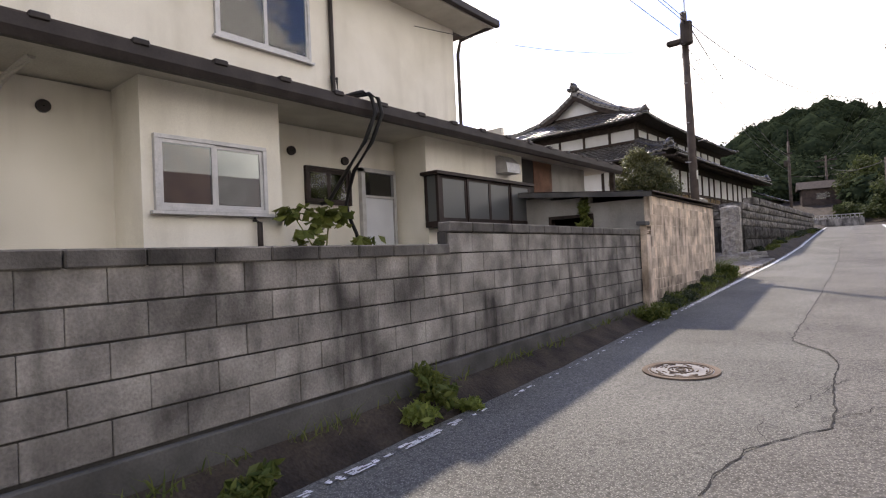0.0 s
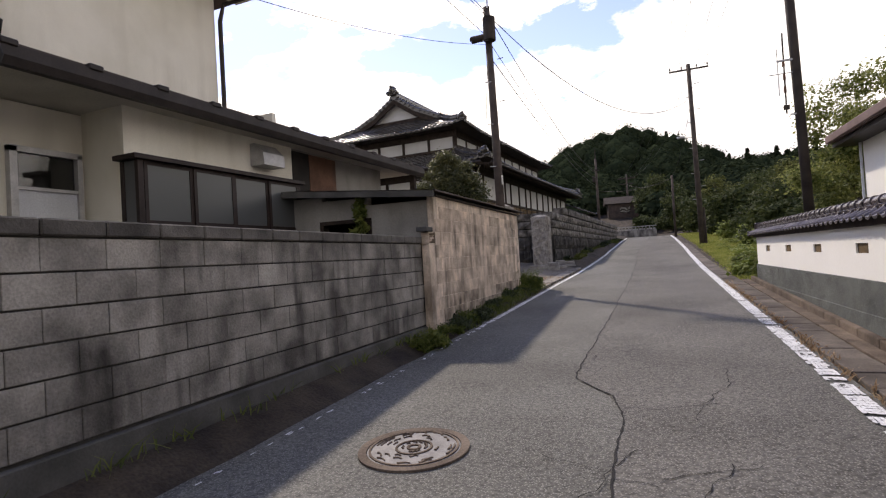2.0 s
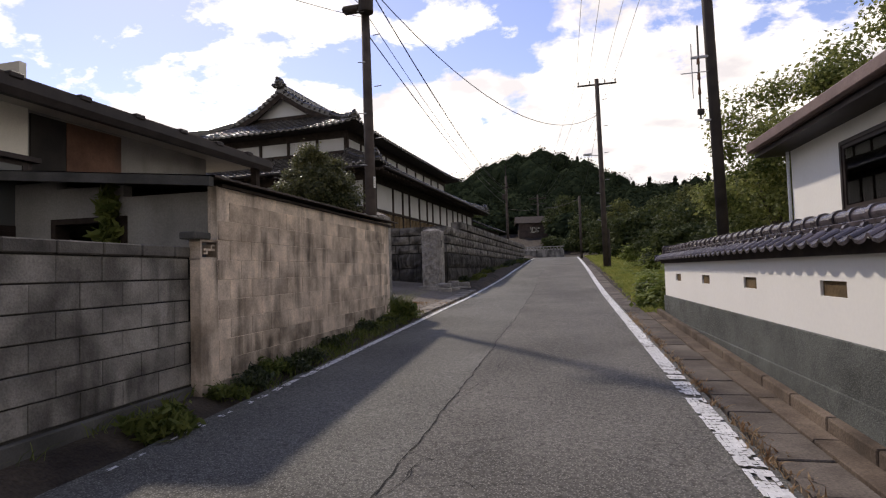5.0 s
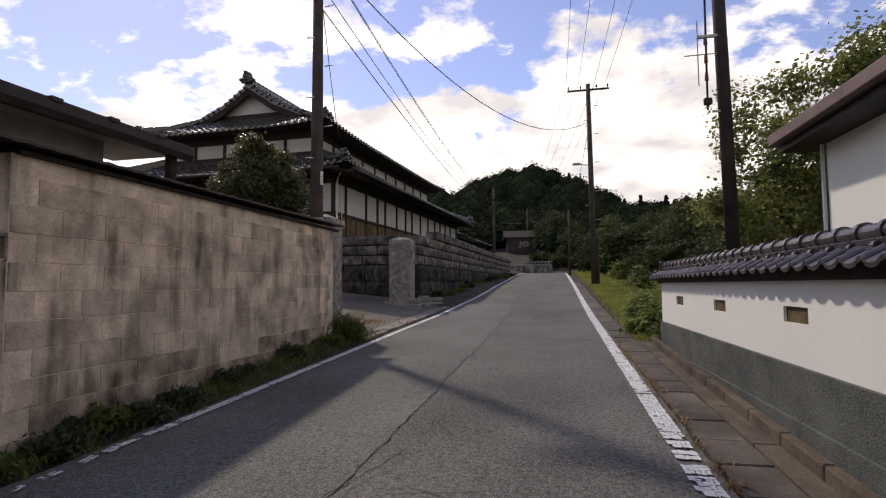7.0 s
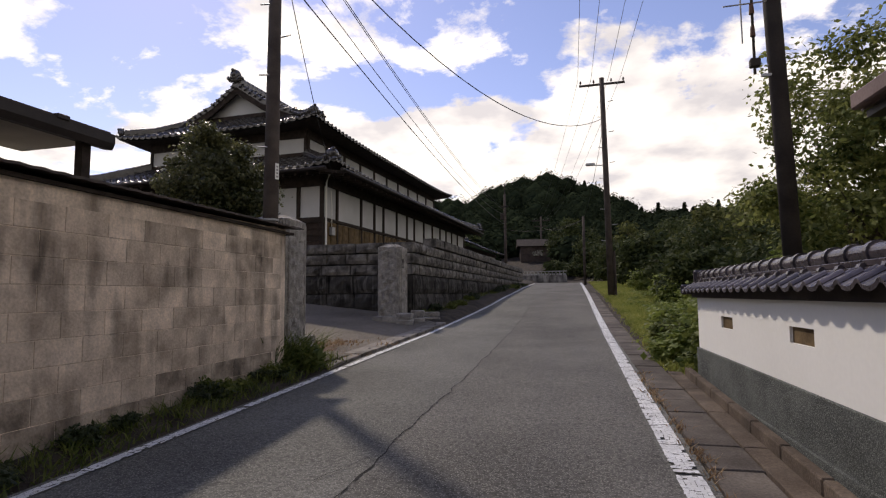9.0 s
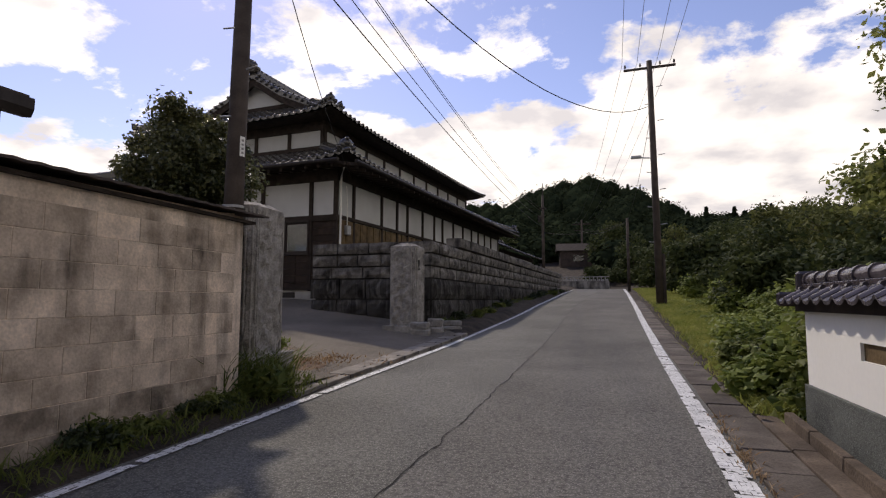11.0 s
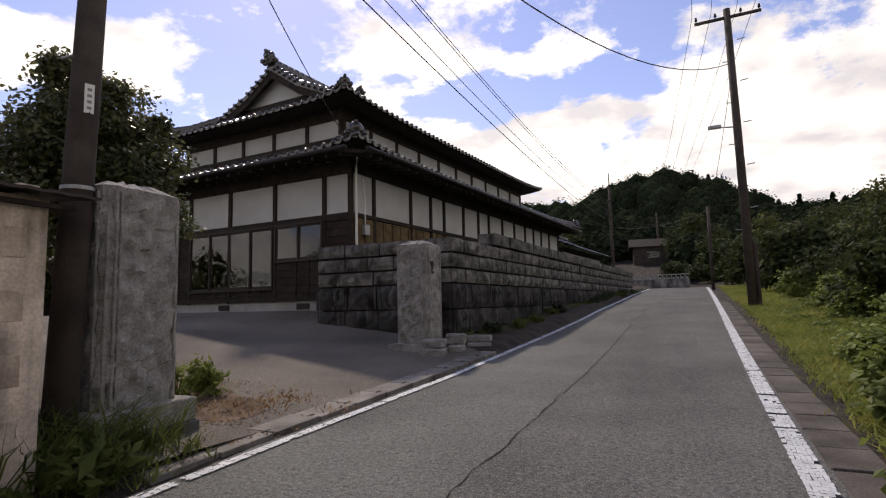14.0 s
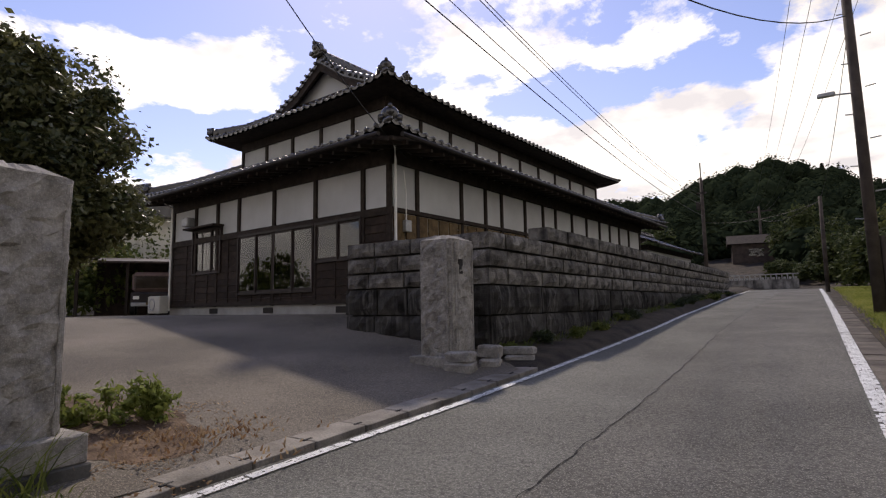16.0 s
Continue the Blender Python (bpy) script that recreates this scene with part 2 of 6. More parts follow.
GREYBOARD = mat("grey_board", (0.22, 0.21, 0.195), (0.32, 0.305, 0.28), 1.5, 0.9, 0.2, 50, streak=0.3)
BARK = mat("bark", (0.05, 0.04, 0.03), (0.1, 0.08, 0.06), 8, 0.95, 0.9, 40, dist=0.03)


def leafy(name, c1, c2, rough=0.55, through_light=0.35):
    m = bpy.data.materials.new(name)
    m.use_nodes = True
    n, l = m.node_tree.nodes, m.node_tree.links
    b = n["Principled BSDF"]
    geo = n.new("ShaderNodeNewGeometry")
    t = n.new("ShaderNodeTexNoise"); t.inputs["Scale"].default_value = 0.9; t.inputs["Detail"].default_value = 3
    l.new(geo.outputs["Position"], t.inputs["Vector"])
    a = n.new("ShaderNodeMath"); a.operation = "MULTIPLY_ADD"; a.inputs[1].default_value = 0.55
    l.new(geo.outputs["Random Per Island"], a.inputs[0]); l.new(t.outputs["Fac"], a.inputs[2])
    r = n.new("ShaderNodeMapRange"); r.inputs[1].default_value, r.inputs[2].default_value = 0.4, 1.1
    l.new(a.outputs[0], r.inputs[0])
    x = n.new("ShaderNodeMixRGB"); x.inputs[1].default_value, x.inputs[2].default_value = (*c1, 1), (*c2, 1)
    l.new(r.outputs[0], x.inputs[0]); l.new(x.outputs[0], b.inputs["Base Color"])
    b.inputs["Roughness"].default_value, b.inputs["Specular IOR Level"].default_value = rough, 0.3 if rough < 0.5 else (0.12 if rough < 0.8 else 0.0)
    tr = n.new("ShaderNodeBsdfTranslucent"); l.new(x.outputs[0], tr.inputs[0])
    ms = n.new("ShaderNodeMixShader"); ms.inputs[0].default_value = through_light
    l.new(b.outputs[0], ms.inputs[1]); l.new(tr.outputs[0], ms.inputs[2])
    l.new(ms.outputs[0], n["Material Output"].inputs[0])
    return m


LEAF_DARK = leafy("leaf_dark", (0.022, 0.034, 0.015), (0.062, 0.08, 0.032), 0.4, 0.25)
LEAF_MID = leafy("leaf_mid", (0.05, 0.078, 0.018), (0.18, 0.2, 0.055))
LEAF_OLIVE = leafy("leaf_olive", (0.07, 0.1, 0.028), (0.32, 0.33, 0.11), 0.5, 0.45)
LEAF_ORCH = leafy("leaf_orchard", (0.042, 0.056, 0.018), (0.175, 0.18, 0.06), 0.7, 0.3)
LEAF_ORCH2 = leafy("leaf_orchard_green", (0.026, 0.039, 0.015), (0.09, 0.107, 0.037), 0.7, 0.26)
LEAF_GLOSS = leafy("leaf_glossy", (0.036, 0.05, 0.019), (0.19, 0.185, 0.078), 0.3, 0.35)
LEAF_BRIGHT = leafy("leaf_bright", (0.1, 0.14, 0.028), (0.285, 0.325, 0.088))
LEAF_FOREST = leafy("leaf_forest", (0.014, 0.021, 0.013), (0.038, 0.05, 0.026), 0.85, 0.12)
GRASS = leafy("grass_blade", (0.15, 0.2, 0.035), (0.38, 0.37, 0.11), 0.7, 0.45)
DRYLEAF = leafy("dry_straw", (0.19, 0.1, 0.05), (0.5, 0.38, 0.24), 0.8)


def glass(name, tint=(0.9, 0.95, 0.95), rough=0.02, alpha=0.55):
    m = bpy.data.materials.new(name)
    m.use_nodes = True
    n, l = m.node_tree.nodes, m.node_tree.links
    b = n["Principled BSDF"]
    b.inputs["Base Color"].default_value = (*tint, 1)
    b.inputs["Roughness"].default_value = rough
    b.inputs["Specular IOR Level"].default_value = 0.6
    b.inputs["Alpha"].default_value = alpha
    return m


def clear_glass(name):
    m = bpy.data.materials.new(name)
    m.use_nodes = True
    n, l = m.node_tree.nodes, m.node_tree.links
    n.remove(n["Principled BSDF"])
    clear, gloss, fres, mx = n.new("ShaderNodeBsdfTransparent"), n.new("ShaderNodeBsdfGlossy"), n.new("ShaderNodeFresnel"), n.new("ShaderNodeMixShader")
    clear.inputs[0].default_value = (0.72, 0.76, 0.76, 1)
    gloss.inputs["Roughness"].default_value = 0.015
    fres.inputs[0].default_value = 1.8
    l.new(fres.outputs[0], mx.inputs[0]); l.new(clear.outputs[0], mx.inputs[1]); l.new(gloss.outputs[0], mx.inputs[2])
    l.new(mx.outputs[0], n["Material Output"].inputs[0])
    return m


PANE = clear_glass("window_glass")
FROST = glass("frosted_glass", (0.075, 0.08, 0.08), 0.3, 1.0)


# ---- building helpers ----
def thing(name, label, category, m=None, group="", kind=""):
    ob = new(name)
    ob.empty_display_size = 0.2
    if m is not None:
        ob.matrix_world = m
    return tagged(ob, label, category, group, kind)


def mesh_of(bm, name, material, smooth=False):
    me = bpy.data.meshes.new(name)
    bm.to_mesh(me)
    bm.free()
    me.materials.append(material)
    if smooth:
        for p in me.polygons:
            p.use_smooth = True
    return me


def part(name, bm, material, parent=None, label="", smooth=False, m=None):
    ob = new(name, mesh_of(bm, name, material, smooth))
    if parent is not None:
        ob.parent = parent
    if m is not None:
        ob.matrix_basis = m
    return tagged(ob, label)


def piece(name, me, parent, m):
    ob = new(name, me)
    ob.parent = parent
    ob.matrix_basis = m
    return ob


def raw(name, verts, faces, material, parent=None, label="", smooth=False):
    me = bpy.data.meshes.new(name)
    me.from_pydata(verts, [], faces)
    me.materials.append(material)
    me.update()
    if smooth:
        me.polygons.foreach_set("use_smooth", [True] * len(me.polygons))
    ob = new(name, me)
    if parent is not None:
        ob.parent = parent
    return tagged(ob, label)


def box(bm, x0, y0, z0, x1, y1, z1, bevel=0.0):
    geom = bmesh.ops.create_cube(bm, size=1)
    vs = geom["verts"]
    for v in vs:
        v.co = Vector(((x0 + x1) / 2 + v.co.x * (x1 - x0), (y0 + y1) / 2 + v.co.y * (y1 - y0), (z0 + z1) / 2 + v.co.z * (z1 - z0)))
    if bevel:
        es = list({e for v in vs for e in v.link_edges})
        bmesh.ops.bevel(bm, geom=es, offset=bevel, segments=1, affect="EDGES")
    return bm


def boxes(*rows, bevel=0.0):
    bm = bmesh.new()
    for r in rows:
        box(bm, *r, bevel=bevel)
    return bm


def prism(profile, x0, x1, axis="x"):
    """Extrudes a closed (a, z) outline along an axis."""
    bm = bmesh.new()
    def co(p, s):
        return (s, p[0], p[1]) if axis == "x" else (p[0], s, p[1])
    a = [bm.verts.new(co(p, x0)) for p in profile]
    b = [bm.verts.new(co(p, x1)) for p in profile]
    k = len(profile)
    for i in range(k):
        bm.faces.new((a[i], a[(i + 1) % k], b[(i + 1) % k], b[i]))
    bm.faces.new(a[::-1]); bm.faces.new(b)
    bmesh.ops.recalc_face_normals(bm, faces=bm.faces)
    return bm


def tube(bm, pts, r0, r1=None, sides=8):
    """A tapered tube along points."""
    r1 = r0 if r1 is None else r1
    rings = []
    pts = [Vector(p) for p in pts]
    for i, p in enumerate(pts):
        d = (pts[min(i + 1, len(pts) - 1)] - pts[max(i - 1, 0)]).normalized()
        a = d.orthogonal().normalized()
        c = d.cross(a)
        r = r0 + (r1 - r0) * i / (len(pts) - 1)
        rings.append([bm.verts.new(p + (a * math.cos(q) + c * math.sin(q)) * r) for q in (2 * math.pi * k / sides for k in range(sides))])
    for a, b in zip(rings, rings[1:]):
        for k in range(sides):
            bm.faces.new((a[k], a[(k + 1) % sides], b[(k + 1) % sides], b[k]))
    bm.faces.new(rings[0][::-1]); bm.faces.new(rings[-1])
    return bm


def sag(p, q, drop, n=14):
    p, q = Vector(p), Vector(q)
    return [p.lerp(q, i / n) - Vector((0, 0, drop * 4 * (i / n) * (1 - i / n))) for i in range(n + 1)]


def rock_mesh(name, w, h, d, material, seed, nx=5, nz=4, rough=0.03):
    """A hewn block, its face (towards -y) pillowed and chipped; origin at the lower left of the face."""
    rnd = random.Random(seed)
    vs, fs = [], []
    for j in range(nz):
        for i in range(nx):
            u, v = i / (nx - 1), j / (nz - 1)
            rim = min(i, nx - 1 - i, j, nz - 1 - j) == 0
            y = 0.0 if rim else -rough * (0.45 + rnd.random())
            du = 0 if i in (0, nx - 1) else rnd.uniform(-0.06, 0.06) * w / nx * 2
            dv = 0 if j in (0, nz - 1) else rnd.uniform(-0.06, 0.06) * h / nz * 2
            vs.append((u * w + du + (rnd.uniform(0, 0.008) if i == 0 else 0), y, v * h + dv + (rnd.uniform(-0.008, 0.004) if j == nz - 1 else 0)))
    for j in range(nz - 1):
        for i in range(nx - 1):
            a = j * nx + i
            fs.append((a, a + 1, a + nx + 1, a + nx))
    k = len(vs)
    vs += [(0, d, 0), (w, d, 0), (w, d, h), (0, d, h)]
    bl, br, tl, tr = 0, nx - 1, (nz - 1) * nx, nz * nx - 1
    fs += [tuple([*range(tl, tr + 1)] + [k + 2, k + 3])[::1], tuple([*range(br, bl - 1, -1)] + [k, k + 1])]
    fs += [tuple([j * nx for j in range(nz)] + [k + 3, k]), tuple([(j + 1) * nx - 1 for j in range(nz - 1, -1, -1)] + [k + 1, k + 2])]
    me = bpy.data.meshes.new(name)
    me.from_pydata(vs, [], fs)
    me.materials.append(material)
    return me


def block_mesh(name, w, d, h, material, bevel=0.008):
    return mesh_of(box(bmesh.new(), 0, 0, 0, w, d, h, bevel=bevel), name, material)


def leaves(name, clumps, per, size, material, parent=None, label="", seed=1, flat=0.5, shell=0.55, long=1.7, radial=0.9, stray=0.22):
    """Many small folded leaves strewn through ellipsoid clumps (x, y, z, rx, ry, rz)."""
    rng = np.random.default_rng(seed)
    c = np.repeat(np.array([k[:3] for k in clumps], float), per, axis=0)
    r = np.repeat(np.array([k[3:] for k in clumps], float), per, axis=0)
    n = len(c)
    d = rng.normal(size=(n, 3)); d /= np.linalg.norm(d, axis=1)[:, None]
    rad = shell + (1 - shell) * rng.random((n, 1)) ** 0.6
    rad *= 1 + stray * rng.normal(size=(n, 1))
    p = c + d * r * rad
    nrm = rng.normal(size=(n, 3)) + np.array([0, 0, flat * 2]) + d * radial
    nrm /= np.linalg.norm(nrm, axis=1)[:, None]
    a = np.cross(nrm, rng.normal(size=(n, 3))); a /= np.linalg.norm(a, axis=1)[:, None]
    b = np.cross(nrm, a)
    s = size * (0.6 + 0.8 * rng.random((n, 1)))
    a, b = a * s * long / 2, b * s / 2
    vs = np.stack([p - a, p + b - nrm * s * 0.12, p + a, p - b - nrm * s * 0.12], 1).reshape(-1, 3)
    k = np.arange(n)[:, None] * 4
    fs = np.concatenate([k + [[0, 1, 2]], k + [[0, 2, 3]]])
    return raw(name, vs.tolist(), fs.tolist(), material, parent, label)


def blades(name, spots, per, height, spread, material, parent=None, label="", seed=1, width=0.012):
    """Tufts of narrow bent blades at spots (x, y, z)."""
    rng = np.random.default_rng(seed)
    c = np.repeat(np.array(spots, float), per, axis=0)
    n = len(c)
    root = c + np.c_[rng.normal(size=(n, 2)) * spread, np.zeros(n)]
    lean = np.c_[rng.normal(size=(n, 2)) * 0.5, np.ones(n)]
    hgt = height * (0.4 + 0.9 * rng.random((n, 1)))
    th = rng.random(n) * 6.28
    side = np.c_[np.cos(th), np.sin(th), np.zeros(n)] * width * (0.6 + rng.random((n, 1)))
    mid = root + lean * hgt * 0.55
    tip = root + lean * hgt * np.array([1.7, 1.7, 0.95])
    vs = np.stack([root - side, root + side, mid + side * 0.7, mid - side * 0.7, tip], 1).reshape(-1, 3)
    k = np.arange(n)[:, None] * 5
    fs = [tuple(q) for q in (k + [[0, 1, 2, 3]]).tolist()] + [tuple(q) for q in (k + [[3, 2, 4]]).tolist()]
    return raw(name, vs.tolist(), fs, material, parent, label)


# ---- ground, road and lines ----
def road_z(y):
    return float(np.interp(y, [-30, 0, 5, 10, 15, 20, 25, 31, 42, 52, 80, 400], [-0.5, -0.12, 0.0, 0.19, 0.38, 0.58, 0.86, 1.25, 1.82, 2.25, 3.0, 4.0]))


def line_l(y):
    return float(np.interp(y, [-40, 17, 22, 28, 34, 60], [-1.92, -3.145, -3.19, -3.26, -3.48, -4.6]))


def line_r(y):
    return 1.232 - 0.0383 * y


def step01(a, b, v):
    t = min(1.0, max(0.0, (v - a) / (b - a)))
    return t * t * (3 - 2 * t)


def ground_z(x, y):
    z = road_z(y)
    if x < line_l(y) - 0.1:
        verge = float(np.interp(y, [-8, 0, 5, 9, 12, 16, 17, 21.6, 23.2, 50], [0.36, 0.36, 0.17, 0.08, 0.1, 0.08, 0.0, 0.0, 0.12, 0.2]))
        z += verge * step01(0.0, 0.5, line_l(y) - 0.1 - x)
        if y < 60:
            rise = 0.11 * max(0.0, -4.0 - x)
            z += min(rise, max(0.0, 1.47 - z)) * step01(15.8, 17.0, y)
    if y > 60:
        z += 0.16 * (min(y, 110) - 60)
    if x > line_r(y) + 0.6 and y > 15.5:
        z += 0.1 * step01(15.5, 26, y)
    if x > 2.2:
        z += 0.25 * step01(2.2, 5.0, x) + 0.02 * max(0.0, x - 5)
    return z


def axis(lo, hi, fine_lo, fine_hi, fine, coarse):
    a = list(np.arange(lo, fine_lo, coarse)) + list(np.arange(fine_lo, fine_hi, fine)) + list(np.arange(fine_hi, hi + coarse, coarse))
    return a


def sheet(name, xs, ys, height, material, parent=None, label="", smooth=True):
    vs = [(x, y, height(x, y)) for y in ys for x in xs]
    w = len(xs)
    fs = [(j * w + i, j * w + i + 1, (j + 1) * w + i + 1, (j + 1) * w + i) for j in range(len(ys) - 1) for i in range(w - 1)]
    return raw(name, vs, fs, material, parent, label, smooth)


ground = sheet("ground", axis(-300, 300, -14, 9, 0.22, 6.0), axis(-60, 500, -6, 54, 0.5, 8.0), lambda x, y: ground_z(x, y) - 0.035 - 0.05 * (line_l(y) - 0.3 < x < line_r(y) + 0.1) + 0.02 * noise.noise((x * 2.1, y * 2.1, 0)), SOIL)
tagged(ground, "bare brown soil verge beside the lane", "ground", kind="structure")


def ribbon(name, ys, left, right, cols, lift, material, label, cat):
    vs, fs = [], []
    for y in ys:
        for k in range(cols + 1):
            x = left(y) + (right(y) - left(y)) * k / cols
            vs.append((x, y, ground_z(max(x, line_l(y)) if cat == "road" else x, y) + lift))
    w = cols + 1
    for j in range(len(ys) - 1):
        for k in range(cols):
            fs.append((j * w + k, j * w + k + 1, (j + 1) * w + k + 1, (j + 1) * w + k))
    return tagged(raw(name, vs, fs, material, smooth=True), label, cat, kind="structure")


ys_road = list(np.arange(-40, 60, 0.5))
road = ribbon("road", ys_road, lambda y: line_l(y) - 0.12 + 0.05 * noise.noise((0, y * 1.3, 3)), lambda y: line_r(y) + 0.13 + 0.02 * noise.noise((5, y * 1.7, 3)), 8, 0.0, ASPHALT, "grey worn asphalt village lane", "road")


def seam_x(y):
    return float(np.interp(y, [-30, 2.6, 3.4, 4.1, 6.3, 6.7, 7.2, 12, 16, 22, 28, 50], [-0.95, -0.95, -0.9, -0.48, -0.6, -0.7, -1.1, -1.22, -1.34, -1.56, -1.9, -2.3])) + 0.035 * noise.noise((1.0, y * 2.3, 0.4))


patch = ribbon("road_patch", list(np.arange(-30, 55, 0.25)), seam_x, lambda y: line_r(y) - 0.1, 5, 0.006, ASPHALT_OLD, "paler relaid asphalt lane with cracked edge", "road")


def strip(name, pts, width, lift, material, label, cat, seed=3):
    rnd = random.Random(seed)
    vs, fs = [], []
    for i, (x, y) in enumerate(pts):
        w = width * rnd.uniform(0.25, 1.0) / 2
        a = Vector((pts[min(i + 1, len(pts) - 1)][0] - pts[max(i - 1, 0)][0], pts[min(i + 1, len(pts) - 1)][1] - pts[max(i - 1, 0)][1])).normalized()
        for s in (-1, 1):
            px, py = x - a.y * w * s, y + a.x * w * s
            vs.append((px, py, road_z(py) + lift))
        if i:
            fs.append((2 * i - 2, 2 * i - 1, 2 * i + 1, 2 * i))
    return tagged(raw(name, vs, fs, material), label, cat, kind="structure")


strip("road_seam", [(seam_x(y) + 0.02 * noise.noise((4.0, y * 6.0, 0.0)), y) for y in np.arange(2.6, 50, 0.05)], 0.018, 0.011, CRACK, "dark open crack along the asphalt joint", "crack")
rnd = random.Random(5)
for x0, y0, dx, dy, n in ((-0.55, 4.2, 0.05, 0.1, 26), (-0.6, 6.4, 0.09, 0.02, 16), (-0.45, 5.6, -0.02, -0.1, 25), (-1.2, 9.6, 0.03, 0.12, 14), (-0.1, 6.2, 0.02, 0.1, 30), (-1.24, 12.3, -0.05, -0.09, 12), (-0.3, 5.2, 0.07, 0.05, 14)):
    pts, x, y = [], x0, y0
    for k in range(n):
        pts.append((x, y))
        x, y = x + (dx + rnd.uniform(-0.06, 0.06)) * 0.5, y + (dy + rnd.uniform(-0.05, 0.05)) * 0.5
    strip("road_crack", pts, 0.009, 0.011, CRACK, "fine crack in worn asphalt", "crack", seed=n)


for k in range(26):
    y0 = rnd.uniform(3.4, 11.5)
    x, y, pts = seam_x(y0) + rnd.uniform(-0.05, 0.35), y0, []
    turn = rnd.choice((0.2, 1.3, 1.8, 2.8)) + rnd.uniform(-0.3, 0.3)
    for _ in range(rnd.randrange(6, 16)):
        pts.append((x, y))
        turn += rnd.uniform(-0.35, 0.35)
        x, y = x + 0.045 * math.cos(turn), y + 0.045 * math.sin(turn)
    strip("road_crack", pts, 0.006, 0.0115, CRACK, "fine branching crack beside the asphalt joint", "crack", seed=60 + k)


def worn_line(name, centre, y0, y1, width, keep, label, seed):
    """A worn painted line as many broken flakes."""
    rnd = random.Random(seed)
    vs, fs, y = [], [], y0
    while y < y1:
        n = rnd.uniform(0.025, 0.075)
        k = keep(y)
        if rnd.random() < k:
            rows = 5
            w0 = width * (0.35 + 0.65 * k)
            for r in range(rows):
                a, b = w0 * r / rows - w0 / 2, w0 * (r + 1) / rows - w0 / 2
                if rnd.random() > 0.25 + 0.75 * k - (0.08 if r in (0, rows - 1) else 0.0):
                    continue
                j = [rnd.uniform(-0.012, 0.012) for _ in range(8)]
                i = len(vs)
                for (px, py) in ((a + j[0] * 0.4, y + j[1]), (b + j[2] * 0.4, y + j[3]), (b + j[4] * 0.4, y + n + j[5]), (a + j[6] * 0.4, y + n + j[7])):
                    vs.append((centre(py) + px, py, road_z(py) + 0.013))
                fs.append((i, i + 1, i + 2, i + 3))
        y += n + (rnd.uniform(0.0, 0.016) if rnd.random() < 0.3 else 0.0)
    return tagged(raw(name, vs, fs, LINE), label, "road marking", kind="structure")


worn_line("road_line", line_l, -6, 52, 0.1, lambda y: float(np.interp(y, [-6, 1, 2.6, 3.2, 6, 9, 10.5, 12, 52], [0.0, 0.75, 0.7, 0.35, 0.2, 0.35, 0.85, 0.97, 1.0])), "thin worn white edge line", 2)
worn_line("road_line", line_r, -6, 52, 0.155, lambda y: 0.975 - 0.04 * step01(11.5, 9.2, y) if not 9.9 < y < 10.05 else 0.1, "broad cracked white edge line", 4)

# manhole cover
mh = thing("manhole_cover", "round cast-iron manhole cover set in the asphalt", "manhole cover", pose(-1.83, 5.33, road_z(5.33) + 0.008, math.degrees(math.atan(0.038)), 0, 0))


def disc(bm, r0, r1, z0, z1, n=40):
    rings = []
    for r, z in ((r0, z0), (r0, z1), (r1, z1), (r1, z0)):
        rings.append([bm.verts.new((r * math.cos(2 * math.pi * k / n), r * math.sin(2 * math.pi * k / n), z)) for k in range(n)])
    for a, b in zip(rings, rings[1:]):
        for k in range(n):
            bm.faces.new((a[k], a[(k + 1) % n], b[(k + 1) % n], b[k]))
    return bm


part("frame_ring", disc(bmesh.new(), 0.315, 0.37, -0.02, 0.008), KERB, mh)
part("lid", disc(bmesh.new(), 0.002, 0.31, -0.02, 0.004), IRON, mh)
bm = bmesh.new()
disc(bm, 0.03, 0.05, 0.0, 0.012, 20); disc(bm, 0.11, 0.125, 0.0, 0.012, 28); disc(bm, 0.285, 0.3, 0.0, 0.012, 40)
rnd = random.Random(11)
for k in range(46):
    q, r = rnd.uniform(0, 6.28), rnd.choice((0.08, 0.16, 0.2, 0.24, 0.265))
    tube(bm, [(r * math.cos(q + s) , r * math.sin(q + s) + 0.02 * math.sin(s * 9), 0.006) for s in (0, 0.1, 0.2, 0.3)], 0.009, 0.006, 5)
part("relief", bm, KERB, mh, "raised cast pattern")


# ---- block wall beside the lane ----
rz_w = 92.5
MW = pose(-3.235, 0.0, 0, 0, 0, rz_w)          # x along the wall, y into the yard
wall_b = thing("wall_block", "low weathered grey concrete block wall, streaked black", "wall", MW, kind="structure")
LW, STEP = 9.56, 3.57
part("mortar_core", boxes((-5, 0.012, 0.0, STEP, 0.11, 1.30), (STEP, 0.012, 0.0, LW, 0.11, 1.52)), MORTAR, wall_b)
part("footing", boxes((-5, -0.035, -0.3, LW, 0.14, 0.295), bevel=0.01), FOOTING, wall_b, "dark damp concrete footing")

